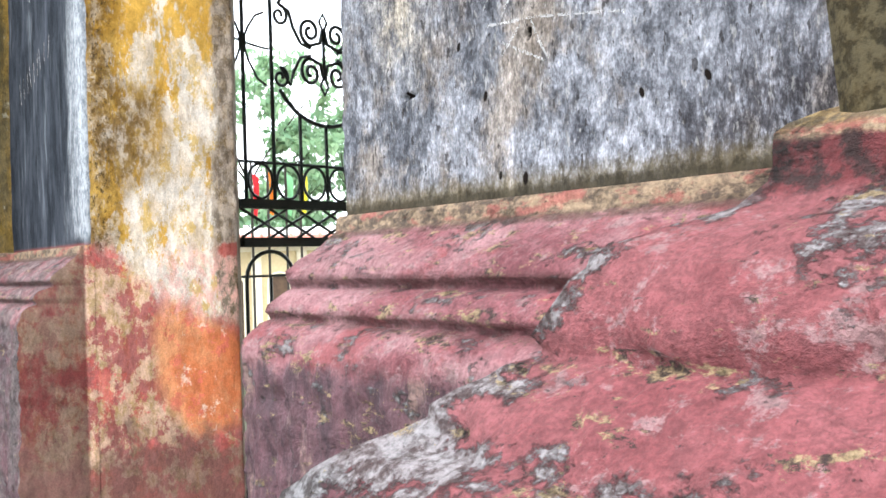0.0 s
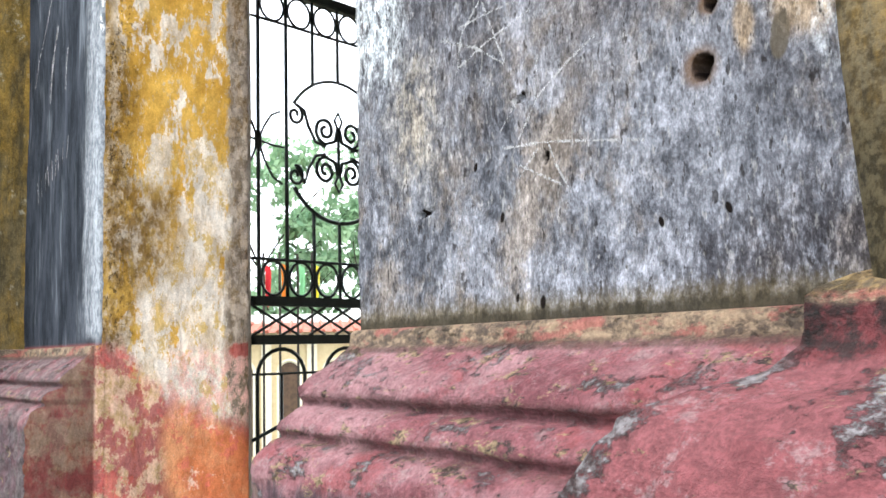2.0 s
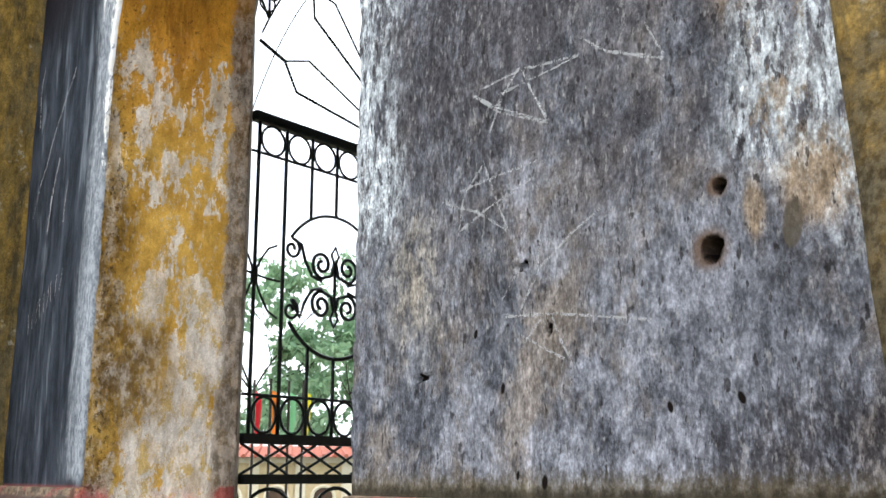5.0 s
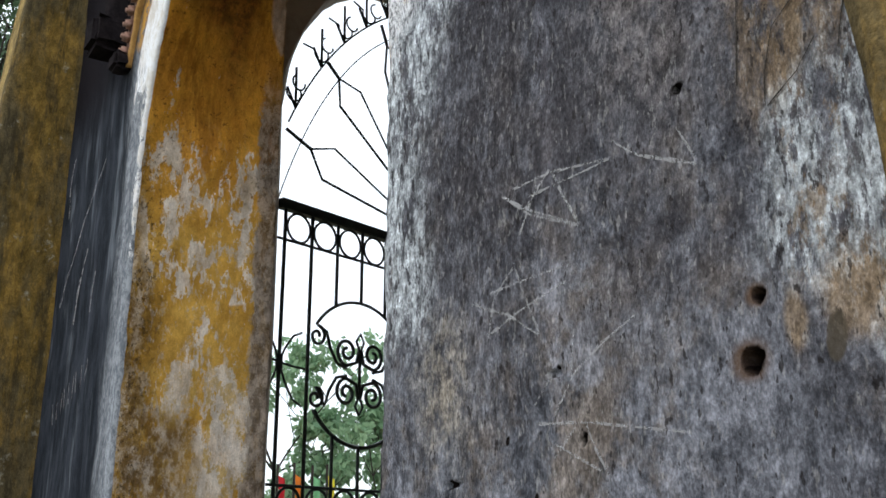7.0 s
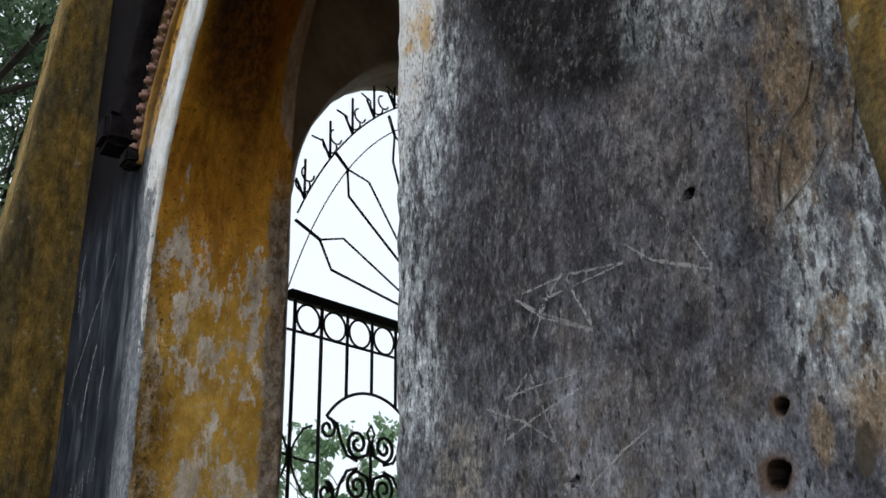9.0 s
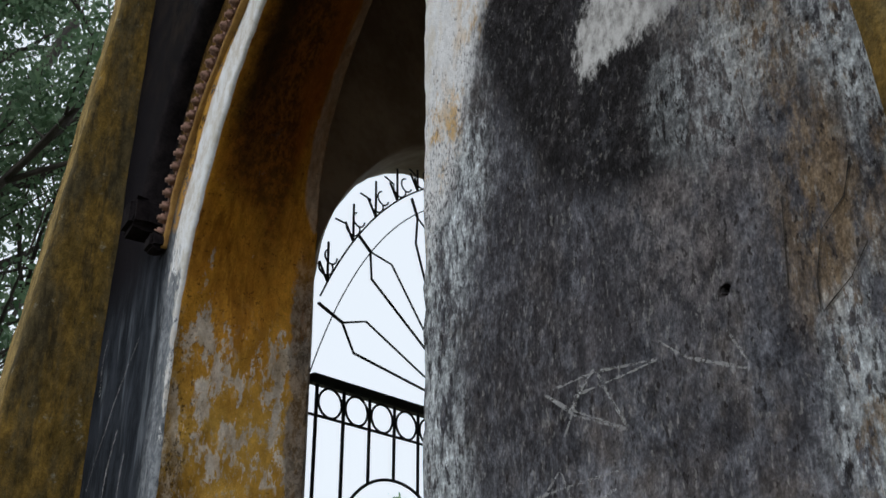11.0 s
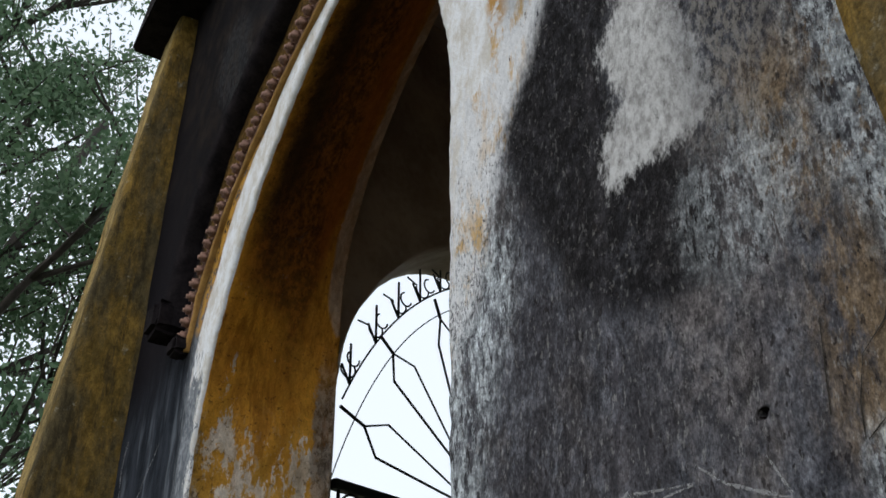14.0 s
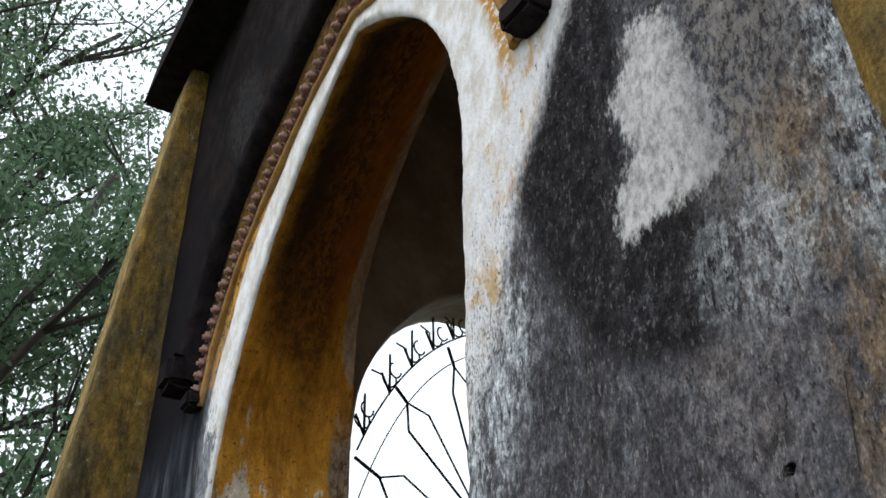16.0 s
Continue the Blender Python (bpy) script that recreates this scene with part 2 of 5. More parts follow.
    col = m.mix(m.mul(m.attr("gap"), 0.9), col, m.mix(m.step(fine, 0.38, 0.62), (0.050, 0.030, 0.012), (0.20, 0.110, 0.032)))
    # one large flake of whitewash high up
    flake = m.mul(stain("flake", 0.19, 0.016), m.step(m.math("ADD", m.mul(scuff, 0.4), m.mul(brush, 0.6)), 0.36, 0.41))
    flake_col = m.mix(m.step(m.math("ADD", m.mul(fine, 0.5), m.mul(brush, 0.5)), 0.40, 0.58), (0.31, 0.30, 0.295), (0.62, 0.615, 0.615))
    col = m.mix(m.mul(flake, m.math("SUBTRACT", 0.96, m.mul(m.step(x, 0.57, 0.66), 0.5))), col, flake_col)
    halo = m.mul(m.mul(m.blob(0.70, 2.22, 0.10, 0.20, 0.5, 1.2), m.step(brush, 0.44, 0.56)), m.math("SUBTRACT", 1.0, flake))
    col = m.mix(m.mul(halo, 0.5), col, (0.33, 0.30, 0.265))
    # limewash of the arch's margin, cream with ochre stains
    wash = m.mul(stain("wash", 0.10, 0.035), near)
    wash_col = m.mix(m.mul(m.step(m.noise(13, 8, 0.76, (1, 1, 0.40), (9, 9, 2)), 0.50, 0.60), m.step(m.noise(4, 3, 0.6, (1, 1, 0.5), (3, 3, 8)), 0.36, 0.56)), (0.74, 0.74, 0.76), (0.60, 0.40, 0.19))
    wash_col = m.tone(wash_col, m.step(brush, 0.34, 0.60), 0.84, 1.05)
    pit = m.step(m.noise(62, 5, 0.75, (1, 1, 0.30), (3, 8, 1)), 0.345, 0.38)
    col = m.mix(m.mul(m.mul(wash, pit), m.step(m.math("ADD", m.mul(scuff, 0.5), m.mul(z, 0.2)), 0.60, 0.70)), col, wash_col)
    # the painted band round the arch
    band = m.attr("band")
    worn = m.math("ADD", band, m.mul(m.math("SUBTRACT", m.noise(34, 8, 0.8, (1, 1, 0.40), (4, 4, 0)), 0.5), 1.9))
    band_col = m.mix(m.step(m.noise(14, 7, 0.78, (1, 1, 0.6)), 0.40, 0.62), (0.86, 0.87, 0.90), (0.64, 0.60, 0.55))
    col = m.mix(m.mul(m.step(worn, 0.44, 0.54), m.step(scuff, 0.29, 0.33)), col, band_col)
    col = m.mix(m.mul(m.attr("fillet"), m.step(m.noise(26, 6, 0.75), 0.42, 0.52)), col, (0.50, 0.26, 0.05))
    # damp brown along the foot of the plaster
    foot = m.step(m.math("ADD", z, m.mul(m.math("SUBTRACT", m.math("ADD", m.mul(fine, 0.8), m.mul(scuff, 0.2)), 0.5), 0.10)), 1.100, 1.066)
    col = m.mix(m.mul(m.mul(foot, near), 0.82), col, m.mix(m.step(fine, 0.36, 0.64), (0.040, 0.032, 0.020), (0.175, 0.142, 0.088)))
    # near-black line at the very foot: contact shade of the ledge, painted in
    col = m.mix(m.mul(m.mul(m.step(m.math("ADD", z, m.mul(m.math("SUBTRACT", fine, 0.5), 0.02)), 1.078, 1.064), near), 0.75), col, (0.020, 0.017, 0.012))
    # grime round the drill holes; black inside them and the nicks paints in shade
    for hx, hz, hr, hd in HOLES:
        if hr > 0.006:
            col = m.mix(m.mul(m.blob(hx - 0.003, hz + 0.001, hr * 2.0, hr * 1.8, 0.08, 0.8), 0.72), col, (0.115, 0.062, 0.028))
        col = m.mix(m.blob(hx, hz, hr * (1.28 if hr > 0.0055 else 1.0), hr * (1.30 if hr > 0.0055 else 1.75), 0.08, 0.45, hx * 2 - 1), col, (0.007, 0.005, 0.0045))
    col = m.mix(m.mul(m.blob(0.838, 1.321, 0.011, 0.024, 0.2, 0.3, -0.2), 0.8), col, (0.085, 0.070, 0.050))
    h = m.math("ADD", m.mul(scuff, 0.9), m.math("ADD", m.mul(grain, 0.3), m.math("ADD", m.mul(brush, 0.9), m.mul(mid, 0.5))))
    h = m.math("ADD", h, m.mul(m.math("ADD", m.mul(flake, 0.6), m.mul(m.mul(wash, pit), 0.8)), 0.5))
    return m.done(col, 0.9, h, 0.5, 0.0045, spec=0.03)


def ochre_plaster(name):
    """Limewashed yellow plaster of the arch's reveal: flaked pale, red paint low down, mould above."""
    m = Mat(name)
    x, y, z = m.xyz()
    tall = m.noise(9, 8, 0.74, (1, 1, 0.45), (0, 3, 0))
    mid = m.noise(6, 8, 0.72, shift=(2, 2, 5))
    crumb = m.noise(34, 7, 0.78, (1, 1, 0.7), (5, 1, 1))
    grain = m.noise(120, 4, 0.66)

    def stain(key, amp, soft):
        w = m.math("ADD", m.mul(tall, 0.55), m.mul(crumb, 0.45))
        return m.step(m.math("ADD", m.attr(key), m.mul(m.math("SUBTRACT", w, 0.5), amp)), -soft, soft)

    ochre = m.mix(m.step(mid, 0.36, 0.64), (0.47, 0.255, 0.04), (0.64, 0.385, 0.085))
    ochre = m.mix(m.mul(m.step(z, 2.0, 2.5), 0.8), ochre, m.mix(m.step(tall, 0.38, 0.62), (0.52, 0.20, 0.016), (0.68, 0.31, 0.03)))
    bare = m.mix(m.step(m.noise(15, 8, 0.76, (1, 1, 0.6), (1, 4, 1)), 0.38, 0.62), (0.56, 0.455, 0.345), (0.78, 0.71, 0.63))
    # the limewash comes off in tall flakes: most of it low down, little high up
    level = m.math("ADD", m.mul(m.step(z, 1.75, 1.40), 0.055), m.mul(m.step(z, 2.25, 2.55), -0.17))
    level = m.math("ADD", level, m.mul(m.math("SUBTRACT", m.noise(3.0, 4, 0.6, (1, 1, 0.8), (8, 1, 3)), 0.5), 0.30))
    peel = m.math("ADD", m.noise(15, 9, 0.74, (1, 1, 0.42), (7, 0, 1)), level)
    off = m.mul(m.step(peel, 0.490, 0.504), m.math("SUBTRACT", 1.0, stain("smooth", 0.03, 0.006)))
    col = m.mix(m.mul(off, 0.93), ochre, bare)
    col = m.mix(m.mul(m.mul(m.step(m.noise(30, 8, 0.78, (1, 1, 0.55), (2, 6, 4)), 0.56, 0.59), m.step(z, 2.5, 2.2)), 0.7), col, (0.56, 0.44, 0.30))
    col = m.mix(m.mul(m.mul(m.step(m.noise(19, 8, 0.76, (1, 1, 0.6), (6, 2, 2)), 0.53, 0.56), m.step(z, 1.80, 1.55)), 0.8), col, (0.56, 0.37, 0.10))
    col = m.mix(m.mul(m.mul(m.step(m.noise(10, 8, 0.76, (1, 1, 0.6), (3, 7, 2)), 0.52, 0.58), m.step(z, 1.65, 1.45)), 0.7), col, (0.76, 0.70, 0.64))
    # brown mould that weeps down the outer edge
    mould = stain("mould", 0.17, 0.035)
    col = m.mix(m.mul(mould, m.math("ADD", 0.50, m.mul(m.step(crumb, 0.60, 0.44), 0.45))), col, m.mix(m.step(mid, 0.4, 0.6), (0.145, 0.078, 0.013), (0.32, 0.19, 0.045)))
    col = m.mix(m.mul(m.mul(m.step(m.noise(70, 6, 0.8, (1, 1, 0.7)), 0.47, 0.40), m.step(m.math("ADD", y, m.mul(tall, 0.2)), 0.26, 0.14)), m.mul(m.step(z, 2.5, 2.2), 0.85)), col, (0.045, 0.027, 0.010))
    # grey, broken plaster along the inner corner
    inner = m.math("ADD", y, m.mul(m.math("SUBTRACT", m.math("ADD", m.mul(tall, 0.6), m.mul(crumb, 0.4)), 0.5), 0.16))
    col = m.mix(m.mul(m.step(inner, 0.385, 0.40), m.mul(m.step(z, 2.75, 2.5), 0.88)), col, m.mix(m.step(crumb, 0.40, 0.58), (0.10, 0.070, 0.045), (0.38, 0.31, 0.255)))
    drip = m.mul(m.step(m.noise(13, 8, 0.76, (1, 1, 0.20), (5, 2, 7)), 0.49, 0.60), m.step(z, 1.95, 2.45))
    col = m.mix(m.mul(drip, 0.55), col, (0.24, 0.085, 0.010))
    col = m.mix(m.mul(m.mul(m.step(m.noise(55, 5, 0.76, shift=(1, 5, 8)), 0.42, 0.36), m.step(z, 2.0, 2.3)), 0.7), col, (0.06, 0.025, 0.008))
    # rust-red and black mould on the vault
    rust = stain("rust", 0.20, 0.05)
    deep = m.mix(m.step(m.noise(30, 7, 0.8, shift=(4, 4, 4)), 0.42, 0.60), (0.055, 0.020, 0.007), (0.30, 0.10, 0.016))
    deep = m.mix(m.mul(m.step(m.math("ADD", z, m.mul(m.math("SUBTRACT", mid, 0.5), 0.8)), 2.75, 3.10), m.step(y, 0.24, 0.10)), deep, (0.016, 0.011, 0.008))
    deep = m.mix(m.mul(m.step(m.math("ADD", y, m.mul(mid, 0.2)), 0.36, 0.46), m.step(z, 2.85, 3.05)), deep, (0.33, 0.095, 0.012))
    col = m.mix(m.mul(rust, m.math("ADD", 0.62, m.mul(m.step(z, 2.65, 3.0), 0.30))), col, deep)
    col = m.mix(m.mul(stain("patched", 0.05, 0.008), 0.85), col, m.mix(m.step(tall, 0.4, 0.6), (0.36, 0.235, 0.155), (0.50, 0.38, 0.29)))
    # red and orange paint of the lower wall
    red = stain("red", 0.22, 0.03)
    paint = m.mix(m.step(m.noise(11, 8, 0.74, (1, 1, 0.8), (3, 3, 3)), 0.49, 0.54), (0.31, 0.078, 0.074), m.mix(m.step(crumb, 0.42, 0.56), (0.36, 0.235, 0.11), (0.56, 0.36, 0.26)))
    paint = m.mix(m.mul(m.step(m.noise(9, 7, 0.72, shift=(8, 1, 3)), 0.53, 0.59), 0.85), paint, (0.50, 0.085, 0.080))
    col = m.mix(m.mul(red, 0.92), col, paint)
    orange = stain("orange", 0.09, 0.025)
    hot = m.mix(m.step(m.math("ADD", mid, m.mul(y, 0.5)), 0.55, 0.75), (0.64, 0.29, 0.14), (0.56, 0.17, 0.065))
    hot = m.mix(m.mul(m.step(m.noise(16, 7, 0.74, shift=(5, 8, 1)), 0.55, 0.61), 0.75), hot, (0.60, 0.14, 0.10))
    hot = m.mix(m.mul(m.step(m.noise(13, 7, 0.74, shift=(1, 3, 7)), 0.57, 0.64), 0.8), hot, (0.76, 0.58, 0.46))
    col = m.mix(m.mul(orange, 0.94), col, hot)
    blush = m.mul(m.mul(m.step(z, 1.08, 1.0), m.step(z, 0.80, 0.86)), m.step(y, 0.16, 0.26))
    col = m.mix(m.mul(m.mul(blush, m.step(crumb, 0.44, 0.56)), 0.65), col, (0.72, 0.36, 0.31))
    col = m.mix(m.mul(m.blob(0.44, 1.035, 0.045, 0.026, 0.55, 0.4, axis=1), 0.8), col, (0.40, 0.07, 0.06))
    # the end of the plinth, painted over with the reveal
    end = m.step(y, 0.0, -0.012)
    col = m.mix(m.mul(end, 0.88), col, m.mix(m.step(m.math("ADD", m.mul(mid, 0.6), m.mul(crumb, 0.4)), 0.44, 0.56), (0.085, 0.017, 0.017), (0.095, 0.062, 0.046)))
    col = m.mix(m.mul(m.step(m.math("ADD", z, m.mul(m.math("SUBTRACT", mid, 0.5), 0.5)), 0.52, 0.42), 0.75), col, (0.12, 0.065, 0.055))
    col = m.mix(m.mul(m.step(m.noise(46, 5, 0.8, shift=(3, 9, 3)), 0.365, 0.30), 0.7), col, (0.06, 0.035, 0.015))
    col = m.tone(col, m.step(m.noise(26, 8, 0.8, (1, 1, 0.5)), 0.36, 0.64), 0.78, 1.18)
    col = m.tone(col, m.step(m.noise(210, 4, 0.7), 0.3, 0.7), 0.84, 1.14)
    h = m.math("ADD", m.mul(m.step(peel, 0.56, 0.53), 0.5), m.math("ADD", m.mul(grain, 0.35), m.math("ADD", m.mul(crumb, 0.5), mid)))
    return m.done(col, 0.85, h, 0.6, 0.005, spec=0.15)


def buttress_plaster():
    m = Mat("mouldy_yellow_plaster")
    x, y, z = m.xyz()
    tall = m.noise(6, 7, 0.72, (1, 1, 0.3))
    mid = m.noise(8, 8, 0.72, shift=(4, 4, 4))
    grain = m.noise(110, 4, 0.65)
    col = m.mix(m.step(mid, 0.35, 0.65), (0.14, 0.092, 0.024), (0.255, 0.155, 0.036))
    col = m.mix(m.mul(m.step(tall, 0.42, 0.60), 0.85), col, (0.085, 0.07, 0.04))
    col = m.mix(m.mul(m.step(m.noise(13, 6, 0.7), 0.60, 0.68), 0.6), col, (0.34, 0.32, 0.26))
    # far buttress front painted paler, for the light that strikes it
    arris = m.mul(m.step(m.math("ADD", x, m.mul(m.math("SUBTRACT", tall, 0.5), 0.05)), -2.40, -2.45), m.step(mid, 0.3, 0.5))
    col = m.mix(m.mul(arris, 0.7), col, (0.42, 0.30, 0.12))
    run = m.step(m.noise(16, 7, 0.78, (1, 1, 0.16), (2, 2, 9)), 0.50, 0.62)
    col = m.mix(m.mul(run, 0.7), col, (0.045, 0.037, 0.022))
    col = m.mix(m.mul(m.step(grain, 0.40, 0.30), 0.6), col, (0.05, 0.045, 0.03))
    col = m.tone(col, m.step(m.noise(34, 7, 0.78, (1, 1, 0.5)), 0.3, 0.7), 0.5, 1.4)
    col = m.tone(col, m.step(m.noise(240, 3, 0.7), 0.3, 0.7), 0.7, 1.25)
    damp = m.mul(m.step(x, 0.3, 0.6), m.step(m.math("ADD", z, m.mul(m.math("SUBTRACT", mid, 0.5), 0.9)), 1.50, 1.25))
    col = m.mix(m.mul(damp, 0.72), col, m.mix(m.step(grain, 0.4, 0.6), (0.022, 0.019, 0.014), (0.09, 0.078, 0.055)))
    sump = m.mul(m.step(x, 0.3, 0.6), m.step(m.math("ADD", z, m.mul(m.math("SUBTRACT", mid, 0.5), 0.3)), 1.24, 1.10))
    col = m.mix(m.mul(sump, 0.75), col, m.mix(m.step(grain, 0.4, 0.6), (0.012, 0.011, 0.008), (0.045, 0.038, 0.022)))
    h = m.math("ADD", m.mul(grain, 0.5), mid)
    return m.done(col, 0.9, h, 0.7, 0.005, spec=0.08)


def red_plinth():
    m = Mat("red_limewash")
    x, y, z = m.xyz()
    geo = m.t.nodes.new("ShaderNodeNewGeometry")
    ns = m.t.nodes.new("ShaderNodeSeparateXYZ")
    m.t.links.new(geo.outputs["Normal"], ns.inputs[0])
    up = m.step(ns.outputs[2], 0.25, 0.85)
    mid = m.noise(8, 8, 0.72)
    chip = m.noise(26, 8, 0.76, (1, 1, 1.5), (2, 5, 1))
    fine = m.noise(75, 5, 0.72)
    grain = m.noise(240, 3, 0.65)
    tall = m.noise(17, 7, 0.74, (1, 1, 0.22), (3, 1, 1))
    near = m.step(y, -0.22, -0.27)          # the block under the near buttress
    red = m.mix(m.step(mid, 0.36, 0.64), (0.108, 0.034, 0.041), (0.172, 0.064, 0.073))
    faded = m.mul(m.math("SUBTRACT", 1.0, m.mul(near, 0.7)), m.step(m.noise(5, 8, 0.74, (1, 1, 2.0), (6, 0, 2)), 0.40, 0.62))
    red = m.mix(m.mul(faded, 0.75), red, (0.262, 0.145, 0.156))
    red = m.mix(m.mul(m.step(m.noise(6, 7, 0.74, (1, 1, 1.4), (1, 6, 2)), 0.52, 0.62), 0.6), red, (0.20, 0.048, 0.052))
    red = m.mix(m.mul(near, 0.55), red, (0.158, 0.041, 0.044))
    red = m.mix(m.mul(m.step(chip, 0.54, 0.61), 0.62), red, (0.22, 0.152, 0.155))
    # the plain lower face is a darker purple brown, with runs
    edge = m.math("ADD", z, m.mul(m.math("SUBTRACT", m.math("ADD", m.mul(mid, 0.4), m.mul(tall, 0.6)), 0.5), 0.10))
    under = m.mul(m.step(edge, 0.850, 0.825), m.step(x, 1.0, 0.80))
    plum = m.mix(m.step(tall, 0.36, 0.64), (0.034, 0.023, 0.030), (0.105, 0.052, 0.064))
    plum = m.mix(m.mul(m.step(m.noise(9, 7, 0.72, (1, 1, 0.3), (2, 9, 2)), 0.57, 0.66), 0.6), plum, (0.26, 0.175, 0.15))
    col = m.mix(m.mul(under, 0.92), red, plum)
    # grey lichen and bare cement on ledges and worn arrises
    lich = m.noise(10, 9, 0.78, (1, 1, 1.8), (5, 5, 5))
    cover = m.math("ADD", lich, m.math("ADD", m.mul(up, 0.030), m.mul(m.attr("arris"), 0.125)))
    ledge = m.mul(m.mul(m.step(z, 0.800, 0.835), m.step(z, 0.880, 0.850)), m.mul(near, 0.09))
    grey = m.step(m.math("ADD", m.math("ADD", cover, ledge), m.mul(m.math("SUBTRACT", chip, 0.5), 0.25)), 0.575, 0.635)
    col = m.mix(m.mul(grey, 0.85), col, m.mix(m.step(m.math("ADD", m.mul(fine, 0.6), m.mul(chip, 0.4)), 0.42, 0.58), (0.034, 0.031, 0.030), (0.175, 0.175, 0.182)))
    # ochre and black crusts, longest under the ledges
    crust = m.noise(15, 9, 0.78, (1, 1, 2.8), (1, 2, 9))
    crust_at = m.math("ADD", crust, m.mul(m.mul(m.step(z, 0.900, 0.910), m.step(z, 0.930, 0.916)), 0.07))
    col = m.mix(m.mul(m.step(crust_at, 0.575, 0.605), 0.92), col, m.mix(m.step(m.math("ADD", m.mul(fine, 0.5), m.mul(lich, 0.5)), 0.44, 0.54), (0.020, 0.016, 0.014), (0.215, 0.160, 0.090)))
    # the far plinths are washed grey
    col = m.mix(m.mul(m.mul(m.step(x, -1.2, -1.4), m.step(mid, 0.38, 0.56)), 0.75), col, m.mix(m.step(chip, 0.4, 0.6), (0.040, 0.033, 0.034), (0.135, 0.115, 0.115)))
    # grime in the joints of the wall's moulding, also painting in their shade
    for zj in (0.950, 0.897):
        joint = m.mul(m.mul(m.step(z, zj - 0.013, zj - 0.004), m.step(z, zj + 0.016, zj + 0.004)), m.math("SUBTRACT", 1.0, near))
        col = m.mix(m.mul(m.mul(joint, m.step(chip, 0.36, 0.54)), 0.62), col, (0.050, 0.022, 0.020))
    # black moss on the block under the near buttress
    moss = m.mul(m.step(x, 0.90, 1.0), m.step(m.math("ADD", z, m.mul(m.math("SUBTRACT", chip, 0.5), 0.035)), 1.004, 1.016))
    col = m.mix(m.mul(moss, 0.9), col, m.mix(m.step(m.noise(45, 7, 0.78), 0.44, 0.58), (0.012, 0.010, 0.009), (0.085, 0.018, 0.020)))
    # ochre fillet on top, broken by red and brown
    top = m.step(m.math("SUBTRACT", m.math("ADD", z, m.mul(m.math("SUBTRACT", fine, 0.5), 0.014)), m.mul(m.step(x, 0.9, 1.0), 0.018)), 1.024, 1.030)
    fillet = m.mix(m.step(m.noise(30, 8, 0.78, (1, 1, 1.6)), 0.40, 0.58), (0.055, 0.043, 0.031), (0.225, 0.165, 0.108))
    fillet = m.mix(m.mul(m.step(m.noise(9, 7, 0.74, (1, 1, 2.5), (4, 1, 1)), 0.50, 0.58), 0.75), fillet, (0.225, 0.065, 0.055))
    col = m.mix(m.mul(top, 0.94), col, fillet)
    # dark line under the fillet, painted in as its shadow
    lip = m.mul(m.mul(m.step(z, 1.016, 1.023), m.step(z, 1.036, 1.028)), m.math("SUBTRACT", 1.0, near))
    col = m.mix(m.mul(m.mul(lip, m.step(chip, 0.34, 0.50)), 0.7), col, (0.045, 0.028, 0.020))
    col = m.mix(m.mul(m.mul(m.step(m.math("ADD", z, m.mul(m.math("SUBTRACT", chip, 0.5), 0.012)), 1.049, 1.054), m.step(x, 0.9, 1.0)), 0.9), col, m.mix(m.step(chip, 0.44, 0.58), (0.075, 0.060, 0.035), (0.24, 0.165, 0.07)))
    col = m.mix(m.mul(m.step(m.noise(60, 5, 0.75, (1, 1, 1.3), (8, 3, 1)), 0.36, 0.31), 0.8), col, (0.018, 0.014, 0.013))
    col = m.tone(col, m.step(fine, 0.36, 0.64), 0.84, 1.16)
    col = m.tone(col, m.step(grain, 0.34, 0.66), 0.82, 1.18)
    h = m.math("ADD", m.math("ADD", m.mul(fine, 0.7), m.mul(grain, 0.3)), m.math("ADD", m.mul(grey, 0.9), m.math("ADD", m.mul(chip, 0.9), m.mul(crust, 0.6))))
    return m.done(col, 0.8, h, 0.9, 0.007, spec=0.22)


def simple(name, a, b, scale=8.0, rough=0.7, metal=0.0, stretch=(1, 1, 1), bump=0.3, spec=0.4):
    """Two close tones of one surface, mixed at two scales."""
    m = Mat(name)
    n1, n2 = m.noise(scale, 6, 0.7, stretch), m.noise(scale * 9, 3, 0.6)
    col = m.mix(m.step(m.math("ADD", m.mul(n1, 0.75), m.mul(n2, 0.25)), 0.35, 0.65), a, b)
    return m.done(col, rough, m.math("ADD", n1, m.mul(n2, 0.4)), bump, 0.004, metal, spec)


GREY, OCHRE, YELLOW, RED = grey_plaster(), ochre_plaster("ochre_limewash"), buttress_plaster(), red_plinth()
BLACKSTONE = simple("soot_black_moulding", (0.008, 0.007, 0.008), (0.026, 0.021, 0.023), 12, 0.95, spec=0.03)
BEAD = simple("faded_pink_plaster", (0.09, 0.045, 0.035), (0.38, 0.23, 0.18), 30, 0.9, spec=0.1)
FILLET = simple("ochre_fillet", (0.22, 0.11, 0.025), (0.40, 0.22, 0.06), 14, 0.85)
IRON = simple("dark_green_painted_iron", (0.008, 0.014, 0.014), (0.02, 0.03, 0.03), 20, 0.45, 0.0)
INNER = simple("dim_interior_plaster", (0.27, 0.215, 0.165), (0.44, 0.365, 0.29), 3, 0.9)
STONE = simple("worn_paving", (0.16, 0.15, 0.14), (0.28, 0.26, 0.24), 4, 0.9)
GRASS = simple("trodden_grass", (0.05, 0.07, 0.03), (0.12, 0.11, 0.07), 0.6, 0.95)
CREAM = simple("cream_render", (0.55, 0.42, 0.24), (0.66, 0.53, 0.32), 2, 0.85)
